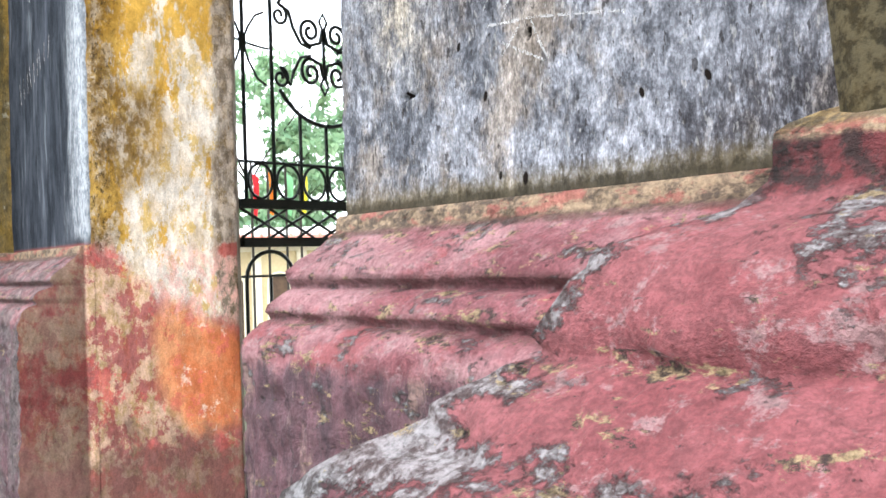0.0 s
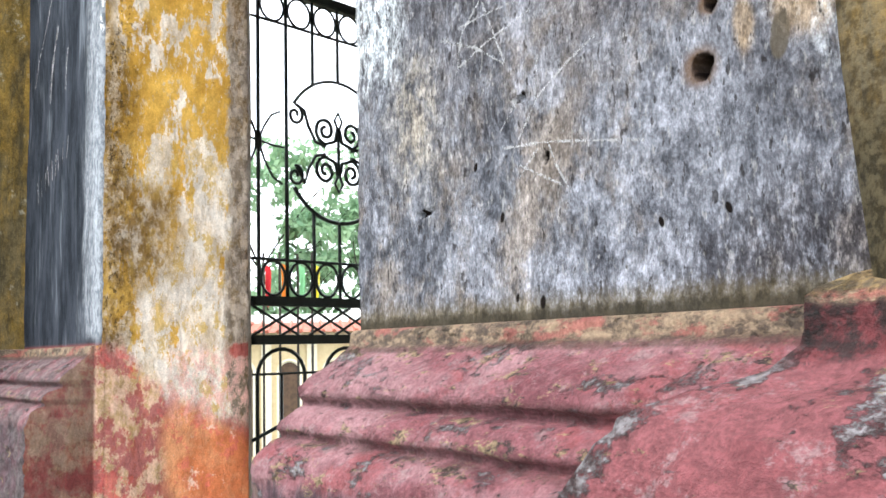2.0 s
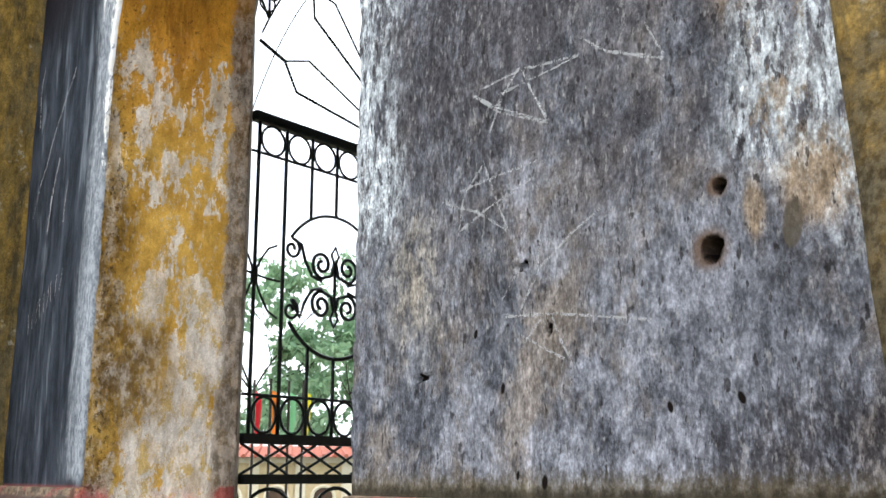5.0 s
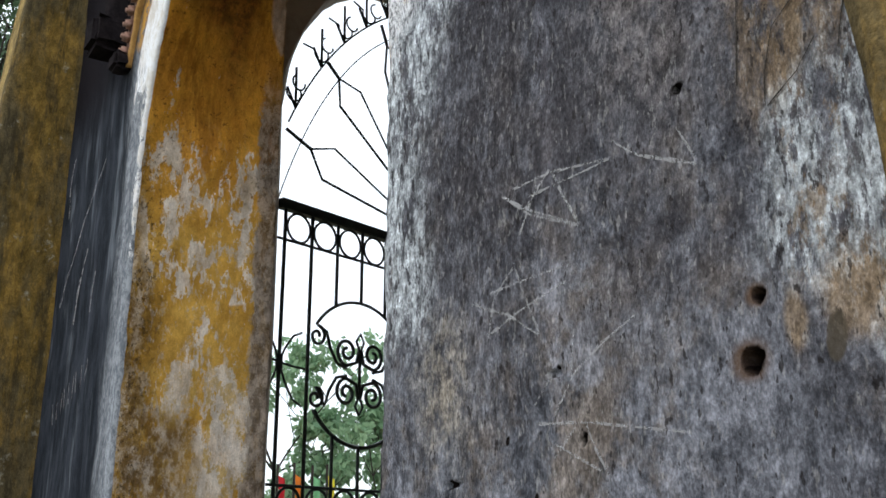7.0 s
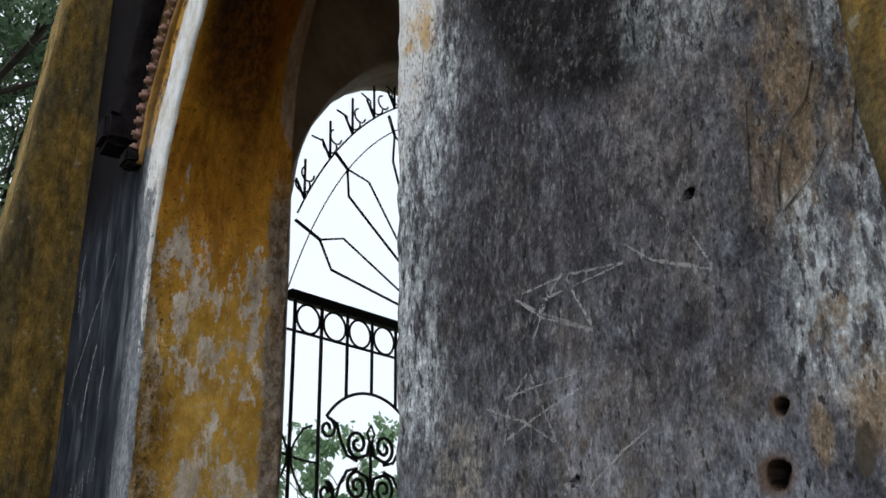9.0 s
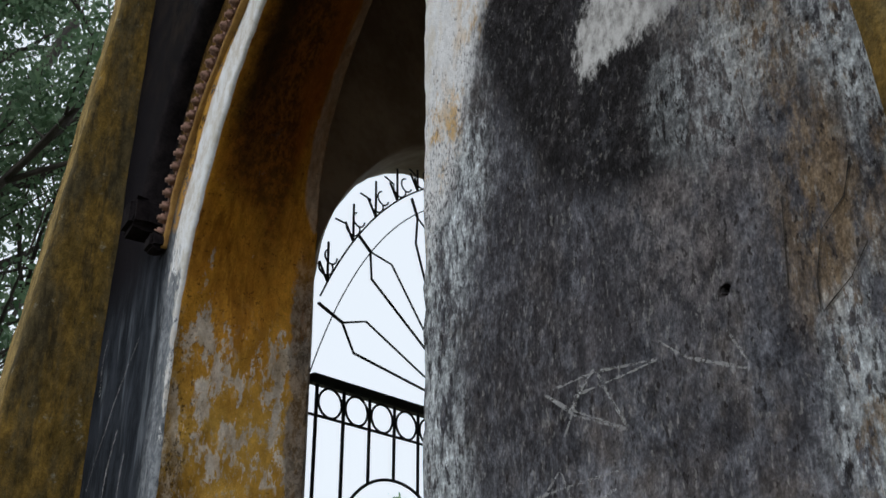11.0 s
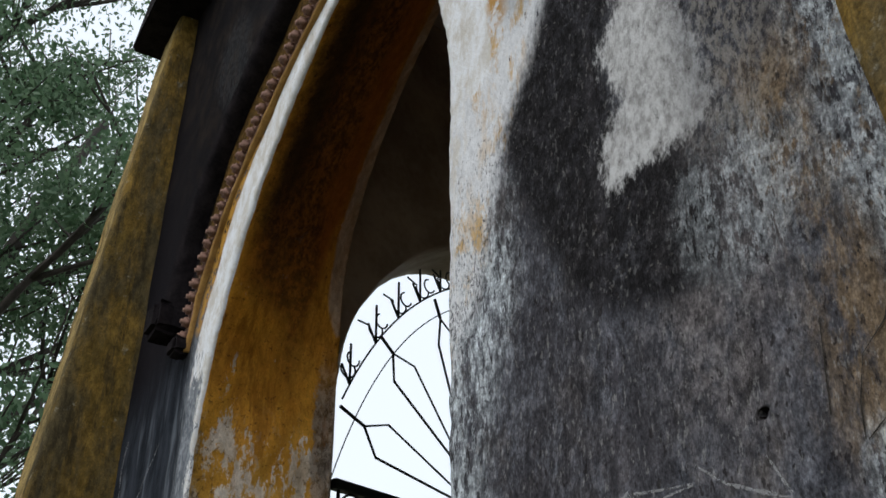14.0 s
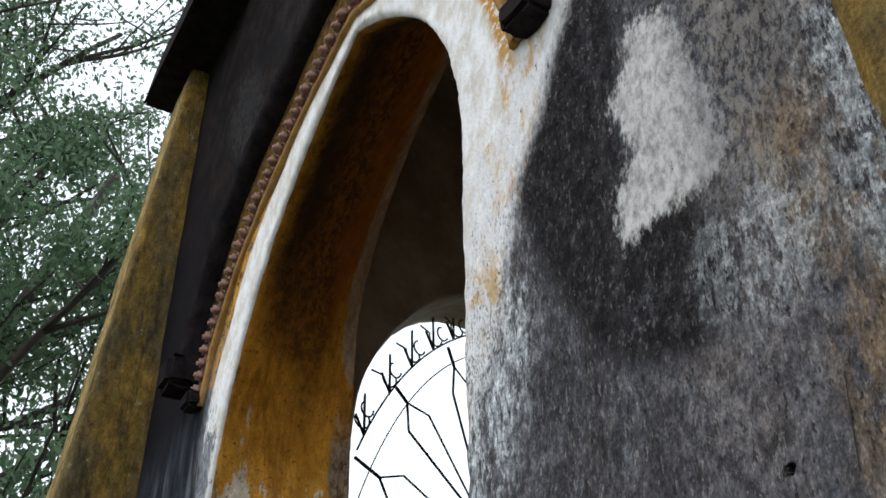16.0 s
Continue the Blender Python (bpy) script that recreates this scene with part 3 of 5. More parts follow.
CREAMTRIM = simple("pale_cream_trim", (0.68, 0.60, 0.44), (0.76, 0.69, 0.54), 4, 0.8)
SHADE = simple("dark_window_wood", (0.05, 0.028, 0.015), (0.10, 0.055, 0.03), 6, 0.6)
TILE = simple("red_roof_tile", (0.28, 0.075, 0.045), (0.42, 0.14, 0.09), 3, 0.8)
PALEROOF = simple("pale_sheet_roof", (0.55, 0.50, 0.48), (0.66, 0.62, 0.60), 3, 0.6)
BARK = simple("grey_brown_bark", (0.022, 0.018, 0.015), (0.055, 0.046, 0.038), 9, 0.9, stretch=(1, 1, 0.25), bump=0.7)


def leaf_material(name, a, b):
    m = Mat(name)
    geo = m.t.nodes.new("ShaderNodeNewGeometry")
    col = m.mix(geo.outputs["Random Per Island"], a, b)
    tr = m.t.nodes.new("ShaderNodeBsdfTranslucent")
    m.put(tr.inputs["Color"], col)
    mx = m.t.nodes.new("ShaderNodeMixShader")
    mx.inputs[0].default_value = 0.4
    out = m.t.nodes["Material Output"]
    m.done(col, 0.55, spec=0.3)
    m.t.links.new(m.bsdf.outputs[0], mx.inputs[1])
    m.t.links.new(tr.outputs[0], mx.inputs[2])
    m.t.links.new(mx.outputs[0], out.inputs["Surface"])
    return m.m


LEAF = leaf_material("eucalypt_leaf", (0.055, 0.115, 0.055), (0.17, 0.26, 0.15))
# far foliage is lighter than real leaves: distance haze put into its colour
LEAF_FAR = leaf_material("hazed_broad_leaf", (0.17, 0.30, 0.17), (0.30, 0.44, 0.26))


# ---- mesh helpers ----
def part(name, bm, material, parent=None, label="", smooth=False):
    """Links a bmesh as one mesh object under a thing or a part."""
    me = bpy.data.meshes.new(name)
    bm.to_mesh(me)
    bm.free()
    return part_mesh(name, me, material, parent, label, smooth)


def part_mesh(name, me, material, parent=None, label="", smooth=False):
    if material is not None and not me.materials:
        me.materials.append(material)
    if smooth:
        me.shade_smooth()
    ob = new(name, me)
    ob.parent = parent
    if label:
        tagged(ob, label)
    return ob


def box(x0, x1, y0, y1, z0, z1, bevel=0.0, bm=None):
    bm = bm or bmesh.new()
    made = bmesh.ops.create_cube(bm, size=1, matrix=Matrix.LocRotScale(((x0 + x1) / 2, (y0 + y1) / 2, (z0 + z1) / 2), None, (abs(x1 - x0), abs(y1 - y0), abs(z1 - z0))))
    if bevel:
        edges = list({e for v in made["verts"] for e in v.link_edges})
        bmesh.ops.bevel(bm, geom=edges, offset=bevel, segments=2, affect="EDGES")
    return bm


def tube(points, r, sides=6, bm=None, taper=None):
    """A round bar along points; taper: radius at the far end."""
    bm = bm or bmesh.new()
    pts = [Vector(p) for p in points]
    n, rings, ref = len(pts), [], None
    for i, p in enumerate(pts):
        t = (pts[min(i + 1, n - 1)] - pts[max(i - 1, 0)]).normalized()
        if ref is None:
            ref = t.orthogonal().normalized()
        ref = (ref - t * ref.dot(t)).normalized()
        other = t.cross(ref)
        rr = r if taper is None else r + (taper - r) * i / (n - 1)
        rings.append([bm.verts.new(p + (ref * math.cos(a) + other * math.sin(a)) * rr) for a in [2 * math.pi * k / sides for k in range(sides)]])
    for a, b in zip(rings, rings[1:]):
        for k in range(sides):
            bm.faces.new((a[k], a[(k + 1) % sides], b[(k + 1) % sides], b[k]))
    bm.faces.new(rings[0][::-1])
    bm.faces.new(rings[-1])
    return bm


def bez(a, c, b, n):
    """n + 1 points of the quadratic curve from a to b, pulled to c."""
    t = np.linspace(0, 1, n + 1)[:, None]
    a, c, b = (np.array(v, float) for v in (a, c, b))
    return (1 - t) ** 2 * a + 2 * t * (1 - t) * c + t ** 2 * b


def grid_mesh(name, verts, rows, cols, mats, mat_of_col, attrs):
    """A mesh of rows x cols quads from an array of places."""
    idx = np.arange(rows * cols).reshape(rows, cols)
    quads = np.stack([idx[:-1, :-1], idx[:-1, 1:], idx[1:, 1:], idx[1:, :-1]], -1).reshape(-1, 4)
    me = bpy.data.meshes.new(name)
    me.from_pydata(verts.reshape(-1, 3).tolist(), [], quads.tolist())
    for mt in mats:
        me.materials.append(mt)
    me.polygons.foreach_set("material_index", np.tile(np.array(mat_of_col[:-1], np.int32), rows - 1))
    for key, values in attrs.items():
        at = me.attributes.new(key, "FLOAT", "POINT")
        at.data.foreach_set("value", values.astype(np.float32).reshape(-1))
    me.shade_smooth()
    me.update()
    return me


def rough(p, scale, amount):
    return amount * noise.fractal(Vector(p) * scale, 0.6, 2.1, 4, noise_basis="PERLIN_ORIGINAL")


def face_relief(x, z):
    """How far the plaster face of the arch wall waves in and out at (x, z)."""
    return 0.006 * noise.noise(Vector((x * 4, 0, z * 4))) + 0.003 * noise.noise(Vector((x * 9, 5, z * 9)))


def inside(outline, u, v):
    """How far (u, v) lies inside a closed outline, in metres; negative outside."""
    ring = np.array(outline)
    nxt = np.roll(ring, -1, axis=0)
    p = np.stack([u, v], -1)[..., None, :]
    e = nxt - ring
    f = np.clip(((p - ring) * e).sum(-1) / (e * e).sum(-1), 0, 1)
    d = np.sqrt((((p - ring) - f[..., None] * e) ** 2).sum(-1)).min(-1)
    cross = (ring[:, 1] > p[..., 1]) != (nxt[:, 1] > p[..., 1])
    at = ring[:, 0] + (p[..., 1] - ring[:, 1]) * e[:, 0] / np.where(e[:, 1] == 0, 1e-9, e[:, 1])
    odd = (cross & (p[..., 0] < at)).sum(-1) % 2 == 1
    return np.clip(np.where(odd, d, -d), -0.4, 0.4)


# ---- the plan ----
OPEN = 1.476            # width of the pointed opening; its near corner stands at x = 0
APEX_X = -0.59
DEEP = 0.46             # thickness of the wall


# ---- the wall with the pointed arch ----
def arch_wall():
    zl = np.concatenate([np.linspace(0, 0.9, 12, endpoint=False), np.linspace(0.9, 2.2, 60)])
    zr = np.unique(np.concatenate([np.linspace(0, 0.9, 12), np.linspace(0.9, 2.6, 90), np.linspace(1.285, 1.40, 36), np.linspace(1.21, 1.285, 20), np.linspace(1.628, 1.658, 12)]))[::-1]
    n = 60
    half = np.linspace(0, 1, n + 1)
    def rim(side):
        z0 = 2.2 if side < 0 else 2.6
        e = -2.5 if side < 0 else 1.25
        up = np.stack([np.full(n // 2, e), np.linspace(z0, 5.4, n // 2, endpoint=False)], 1)
        across = np.stack([np.linspace(e, APEX_X, n // 2 + 1), np.full(n // 2 + 1, 5.4)], 1)
        return np.concatenate([up, across])
    F = np.concatenate([np.stack([np.full(len(zl), -OPEN), zl], 1), bez((-OPEN, 2.2), (-1.44, 3.0), (APEX_X, 3.44), n)[1:], bez((0, 2.6), (-0.02, 3.13), (APEX_X, 3.44), n)[::-1][1:], np.stack([np.zeros(len(zr)), zr], 1)[1:]])
    dl = np.interp(zl, [0, 2.2], [0.204, 0.204])
    D = np.concatenate([np.stack([-OPEN - dl, zl], 1), bez((-1.68, 2.2), (-1.63, 3.28), (APEX_X, 3.53), n)[1:], bez((0.2, 2.6), (0.17, 3.22), (APEX_X, 3.53), n)[::-1][1:], np.stack([np.full(len(zr), 0.2), zr], 1)[1:]])
    Q = np.concatenate([np.stack([np.full(len(zl), -2.5), zl], 1), rim(-1)[1:], rim(1)[::-1][1:], np.stack([np.full(len(zr), 1.25), zr], 1)[1:]])
    B = np.concatenate([np.stack([np.full(len(zl), -OPEN), zl * 2.9 / 2.2], 1), bez((-OPEN, 2.9), (-1.45, 3.42), (-0.66, 3.82), n)[1:], bez((0, 2.9), (-0.02, 3.5), (-0.66, 3.82), n)[::-1][1:], np.stack([np.zeros(len(zr)), zr * 2.9 / 2.6], 1)[1:]])
    rows = len(F)
    out = np.unique(np.concatenate([np.linspace(0, 1, 36), 1 - (np.linspace(0.64, 0.775, 46) - 0.2) / 1.05, 1 - (np.linspace(0.44, 0.50, 16) - 0.2) / 1.05]))
    cols, mats, band, fillet = [], [], [], []
    # rows over the arch whose colour holds soot and painted overhang shade
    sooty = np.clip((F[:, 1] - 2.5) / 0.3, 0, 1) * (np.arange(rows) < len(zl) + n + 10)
    arch = np.clip((F[:, 1] - 1.5) / 1.3, 0, 1)
    sharp = np.where(F[:, 0] < APEX_X, 4.0, 1.3)
    high = np.clip((F[:, 1] - 2.3) / 0.4, 0, 1)
    for f in out[:-1]:
        p = Q + (D - Q) * f
        cols.append(np.stack([p[:, 0], np.zeros(rows), p[:, 1]], 1)), mats.append(0)
        band.append(np.zeros(rows)), fillet.append(np.zeros(rows))
    for f in np.linspace(0, 1, 9)[:-1]:
        p = D + (F - D) * f
        cols.append(np.stack([p[:, 0], np.zeros(rows), p[:, 1]], 1)), mats.append(0)
        band.append(np.maximum(arch * f ** sharp, high * (1.0 if f > 0.2 else 0.0))), fillet.append(high * (1.0 if f < 0.25 else 0.0) * (F[:, 1] > 2.6))
    inward = (D - F) / np.maximum(np.linalg.norm(D - F, axis=1), 0.01)[:, None]
    r = 0.014
    for a in (60, 30, 0):
        c, s = math.cos(radians(a)), math.sin(radians(a))
        p = F + inward * r * (1 - c)
        cols.append(np.stack([p[:, 0], np.full(rows, r * (1 - s)), p[:, 1]], 1)), mats.append(0 if a else 1)
        band.append(arch), fillet.append(np.zeros(rows))
    for f in [*np.linspace(0, 1, 22)[1:-1], 0.985, 1.0]:
        y = r + (DEEP - r) * f
        p = F + (B - F) * f ** 1.2
        cols.append(np.stack([p[:, 0], np.full(rows, y), p[:, 1]], 1)), mats.append(1)
        band.append(np.zeros(rows)), fillet.append(np.zeros(rows))
    back = B + (Q - B) * 0.999
    cols.append(np.stack([back[:, 0], np.full(rows, DEEP), back[:, 1]], 1)), mats.append(2)
    band.append(np.zeros(rows)), fillet.append(np.zeros(rows))
    mats[-2] = 2
    v = np.stack(cols, 1)
    nf = len(out) - 1 + 8
    for i in range(rows):
        for j in range(v.shape[1] - 1):
            x, y, z = v[i, j]
            if j < nf:
                dy = face_relief(x, z)
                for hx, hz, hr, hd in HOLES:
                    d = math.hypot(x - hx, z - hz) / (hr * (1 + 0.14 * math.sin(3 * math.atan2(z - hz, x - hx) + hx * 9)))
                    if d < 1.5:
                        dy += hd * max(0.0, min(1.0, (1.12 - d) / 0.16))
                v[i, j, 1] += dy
            elif j < nf + 3:
                v[i, j, 0] += rough((x, 0, z), 9, 0.0040) + rough((0, 5, z), 45, 0.0030)
                v[i, j, 1] += rough((x, 7, z), 11, 0.004)
            else:
                w = 1.0 - 0.5 * (j == v.shape[1] - 2)
                v[i, j, 0] += w * (rough((0, y, z), 3, 0.010) + (rough((2, y, z), 30, 0.02) if j > v.shape[1] - 4 else 0))
    on_face = np.arange(v.shape[1])[None, :] < nf + 3
    marks = {}
    for key, outline in STAINS.items():
        reveal = key in REVEAL
        d = inside(outline, v[:, :, 1] if reveal else v[:, :, 0], v[:, :, 2])
        marks[key] = d if reveal else np.where(on_face, d, -0.4)
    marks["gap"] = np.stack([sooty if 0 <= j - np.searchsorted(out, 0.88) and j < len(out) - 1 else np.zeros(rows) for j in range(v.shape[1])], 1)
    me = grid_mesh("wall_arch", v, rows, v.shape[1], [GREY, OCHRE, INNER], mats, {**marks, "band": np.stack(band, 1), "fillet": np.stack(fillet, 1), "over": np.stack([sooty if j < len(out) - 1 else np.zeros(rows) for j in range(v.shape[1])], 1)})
    ob = new("wall_arch", me)
    return tagged(ob, "weathered grey plaster wall pierced by a pointed arch, ochre reveal", "wall", kind="structure")


WALL = arch_wall()

# closing slab above and masonry core behind the face
core = box(-2.5, -OPEN - 0.25, 0.05, DEEP - 0.01, 0, 5.38)
core = box(0.25, 1.25, 0.09, DEEP - 0.01, 0, 5.38, bm=core)
tagged(part("wall_core", core, INNER), "rough masonry core inside the arch wall", "wall", kind="structure")


# ---- moulded plinths ----
PLINTH = [(1.060, -0.03), (1.056, 0.012), (1.050, 0.018), (1.031, 0.021), (1.027, 0.028), (1.010, 0.050), (0.990, 0.082), (0.970, 0.101), (0.956, 0.107), (0.949, 0.096), (0.942, 0.094),
          (0.937, 0.114), (0.930, 0.130), (0.918, 0.142), (0.907, 0.147), (0.901, 0.138), (0.895, 0.137), (0.890, 0.156), (0.880, 0.172), (0.864, 0.184), (0.848, 0.190), (0.820, 0.190), (0.0, 0.192)]
PLINTH_B = [(1.069, -0.03), (1.063, -0.010), (1.056, 0.004), (1.050, 0.010), (1.031, 0.010), (1.020, 0.012), (1.013, 0.018), (1.005, 0.028), (0.999, 0.040), (0.994, 0.056), (0.985, 0.079), (0.970, 0.098), (0.952, 0.112), (0.938, 0.120), (0.925, 0.124),
            (0.916, 0.121), (0.911, 0.122), (0.905, 0.136), (0.897, 0.148), (0.890, 0.160), (0.880, 0.172), (0.864, 0.189), (0.854, 0.200), (0.847, 0.216), (0.837, 0.229), (0.821, 0.243), (0.790, 0.262), (0.76, 0.268), (0.0, 0.27)]


def sweep_plinth(name, plan, outs, profile, closed_ends, label, seed, cap=None):
    """A moulding along a plan line; outs: the way out of each corner (mitred)."""
    bm = bmesh.new()
    dense = []
    for (z0, o0), (z1, o1) in zip(profile, profile[1:]):
        k = max(1, int(math.hypot(z1 - z0, o1 - o0) / 0.009)) if z0 > 0.6 else 8
        dense += [(z0 + (z1 - z0) * i / k, o0 + (o1 - o0) * i / k) for i in range(k)]
    dense.append(profile[-1])
    stations = []
    for (a, oa), (b, ob) in zip(zip(plan, outs), zip(plan[1:], outs[1:])):
        k = max(2, int((Vector(b) - Vector(a)).length / 0.012))
        for i in range(k):
            f = i / k
            stations.append((Vector(a).lerp(Vector(b), f), Vector(oa).lerp(Vector(ob), f)))
    stations.append((Vector(plan[-1]), Vector(outs[-1])))
    grid = []
    worn = bm.verts.layers.float.new("arris")
    corners = [Vector(c) for c in plan[1:-1]]
    for p, o in stations:
        col = []
        near_corner = max([math.exp(-((p - c).length / 0.024) ** 2) for c in corners], default=0.0)
        for z, d in dense:
            q = p + o * d
            w = rough((q.x + seed, q.y, z), 6, 0.007) + rough((q.x, q.y + seed, z), 26, 0.0050) + rough((q.x, q.y, z + seed), 62, 0.0030)
            w -= max(0.0, rough((q.x + 4, q.y, z + seed), 11, 0.02) - 0.006) if z > 0.7 else 0
            q = q + o * w * max(0.0, min(1.0, d / 0.07))
            col.append(bm.verts.new((q.x, q.y, z + rough((q.x, q.y, z + 3), 8, 0.0025) * max(0.0, min(1.0, d / 0.07)))))
            col[-1][worn] = near_corner
        grid.append(col)
    for a, b in zip(grid, grid[1:]):
        for k in range(len(dense) - 1):
            bm.faces.new((a[k], a[k + 1], b[k + 1], b[k]))
    for col, (p, o), flip in ((grid[0], stations[0], True), (grid[-1], stations[-1], False)):
        if closed_ends:
            base = [bm.verts.new((p.x, p.y + 0.02, v.co.z)) for v in col]
            for k in range(len(col) - 1):
                f = (col[k], base[k], base[k + 1], col[k + 1])
                bm.faces.new(f if flip else f[::-1]).material_index = 1 if cap and flip else 0
    bmesh.ops.recalc_face_normals(bm, faces=bm.faces)
    ob = part(name, bm, RED, smooth=True)
    if cap:
        ob.data.materials.append(cap)
        co = np.array([v.co[:] for v in ob.data.vertices])
        for key in REVEAL:
            ob.data.attributes.new(key, "FLOAT", "POINT").data.foreach_set("value", inside(STAINS[key], co[:, 1], co[:, 2]).astype(np.float32))
    return tagged(ob, label, "plinth", kind="structure")


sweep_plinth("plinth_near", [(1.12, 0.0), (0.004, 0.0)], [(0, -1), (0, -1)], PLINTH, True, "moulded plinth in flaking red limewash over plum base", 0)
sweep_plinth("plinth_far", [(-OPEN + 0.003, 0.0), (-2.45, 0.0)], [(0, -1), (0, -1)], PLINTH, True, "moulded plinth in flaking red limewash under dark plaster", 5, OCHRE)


# ---- buttresses with battered faces ----
def buttress(name, x0, x1, y_low, y_high, lean, z_top, label):
    """x0, x1 at z = 1.08; the front slopes from y_low there to y_high at z_top; lean: how far the sides draw in a metre."""
    bm = bmesh.new()
    zs = np.linspace(0.9, z_top, 60)
    rings = []
    for z in zs:
        f = (z - 1.08) / (z_top - 1.08)
        y = y_low + (y_high - y_low) * f
        s = lean * (z - 1.08)
        a, b, r = x0 + s, x1 + s, 0.02
        plan = [(a, 0.06)] + [(a, y * k) for k in (0.25, 0.5, 0.75)] + [(a, y + r), (a + r * 0.3, y + r * 0.3), (a + r, y)]
        plan += [(a + (b - a) * k, y) for k in (0.25, 0.5, 0.75)] + [(b - r, y), (b - r * 0.3, y + r * 0.3), (b, y + r)] + [(b, y * k) for k in (0.75, 0.5, 0.25)] + [(b, 0.06)]
        ring = []
        for px, py in plan:
            ring.append(bm.verts.new((px + rough((px, py, z), 7, 0.006) + rough((px, py, z + 9), 30, 0.003), py + rough((px + 3, py, z), 7, 0.006) + rough((px, py + 4, z), 30, 0.003), z)))
        rings.append(ring)
    for a, b in zip(rings, rings[1:]):
        for k in range(len(a) - 1):
            bm.faces.new((a[k], a[k + 1], b[k + 1], b[k]))
    bm.faces.new(rings[-1])
    bmesh.ops.recalc_face_normals(bm, faces=bm.faces)
    return tagged(part(name, bm, YELLOW, smooth=True), label, "buttress", kind="structure")


buttress("buttress_near", 1.082, 1.62, -0.275, -0.21, -0.08, 5.2, "mouldy yellow plaster buttress on a red plinth")
buttress("buttress_far", -2.66, -2.37, -0.42, -0.06, 0.0, 5.0, "mouldy yellow plaster buttress, its front arris painted pale as if lit")
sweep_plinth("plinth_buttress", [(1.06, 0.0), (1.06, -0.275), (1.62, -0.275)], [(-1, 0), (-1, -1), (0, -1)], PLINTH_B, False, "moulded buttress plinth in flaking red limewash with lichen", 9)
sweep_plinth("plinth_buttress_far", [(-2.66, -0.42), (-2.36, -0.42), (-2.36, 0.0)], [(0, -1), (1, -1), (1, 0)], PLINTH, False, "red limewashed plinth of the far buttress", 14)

# weathered stone cap over the far buttress, with added length to shade the wall
cap = bmesh.new()
capv = [(-2.76, -0.22, 4.75), (-1.80, -0.22, 4.75), (-1.80, 0.04, 4.75), (-2.76, 0.04, 4.75), (-2.74, -0.18, 5.12), (-1.82, -0.18, 5.12), (-1.82, 0.04, 5.7), (-2.74, 0.04, 5.7)]
cv = [cap.verts.new(p) for p in capv]
for f in ((0, 3, 2, 1), (0, 1, 5, 4), (1, 2, 6, 5), (2, 3, 7, 6), (3, 0, 4, 7), (4, 5, 6, 7)):
    cap.faces.new([cv[i] for i in f])
bmesh.ops.bevel(cap, geom=list(cap.edges), offset=0.012, segments=2, affect="EDGES")
tagged(part("buttress_cap", cap, BLACKSTONE), "soot-black stone weathering capping the far buttress", "stone cap", kind="structure")


# ---- hood mould, bead row and fillet round the arch ----
HOOD = new("arch_hood")
tagged(HOOD, "sooty hood mould and pink bead row over the pointed arch", "arch moulding", kind="structure")


def sweep_profile(path, profile, name, material, label=""):
    """A moulding on the wall along path (x, z); profile: (offset outward, y)."""
    bm = bmesh.new()
    rings = []
    for i, p in enumerate(path):
        t = path[min(i + 1, len(path) - 1)] - path[max(i - 1, 0)]
        t = t / np.linalg.norm(t)
        nrm = np.array([-t[1], t[0]])
        rings.append([bm.verts.new((p[0] + nrm[0] * o + rough((p[0], o, p[1]), 12, 0.004), y + rough((p[0], y, p[1]), 15, 0.003), p[1] + nrm[1] * o)) for o, y in profile])
    for a, b in zip(rings, rings[1:]):
        for k in range(len(profile) - 1):
            bm.faces.new((a[k], a[k + 1], b[k + 1], b[k]))
    bm.faces.new(rings[0])
    bm.faces.new(rings[-1][::-1])
    bmesh.ops.recalc_face_normals(bm, faces=bm.faces)
    return part(name, bm, material, HOOD, label, smooth=True)


BEADS_L = bez((-1.69, 2.665), (-1.62, 3.23), (APEX_X, 3.545), 80)
BEADS_R = bez((0.262, 2.665), (0.19, 3.25), (APEX_X, 3.545), 80)[::-1]
HOOD_L = bez((-1.81, 2.86), (-1.74, 3.46), (APEX_X, 3.80), 70)
HOOD_R = bez((0.335, 2.86), (0.26, 3.46), (APEX_X, 3.80), 70)[::-1]
hood_profile = [(-0.036, 0.01), (-0.034, -0.03), (-0.022, -0.055), (0.0, -0.068), (0.024, -0.058), (0.036, -0.03), (0.04, 0.01)]
bead_profile = [(-0.028, 0.01), (-0.028, -0.012), (0.024, -0.012), (0.024, 0.01)]
fillet_profile = [(-0.010, 0.01), (-0.009, -0.012), (0.0, -0.018), (0.012, -0.014), (0.014, 0.01)]
inner_off = lambda path, d: np.array([path[i] + d * np.array([(path[min(i + 1, len(path) - 1)] - path[max(i - 1, 0)])[1], -(path[min(i + 1, len(path) - 1)] - path[max(i - 1, 0)])[0]]) / np.linalg.norm(path[min(i + 1, len(path) - 1)] - path[max(i - 1, 0)]) for i in range(len(path))])
for beads, hood in ((BEADS_L, HOOD_L), (BEADS_R, HOOD_R)):
    sweep_profile(hood, hood_profile, "hood_roll", BLACKSTONE, "soot-black rounded hood roll")
    sweep_profile(beads, bead_profile, "bead_bed", BEAD)
    sweep_profile(inner_off(beads, 0.044), fillet_profile, "fillet", FILLET, "thin ochre fillet")
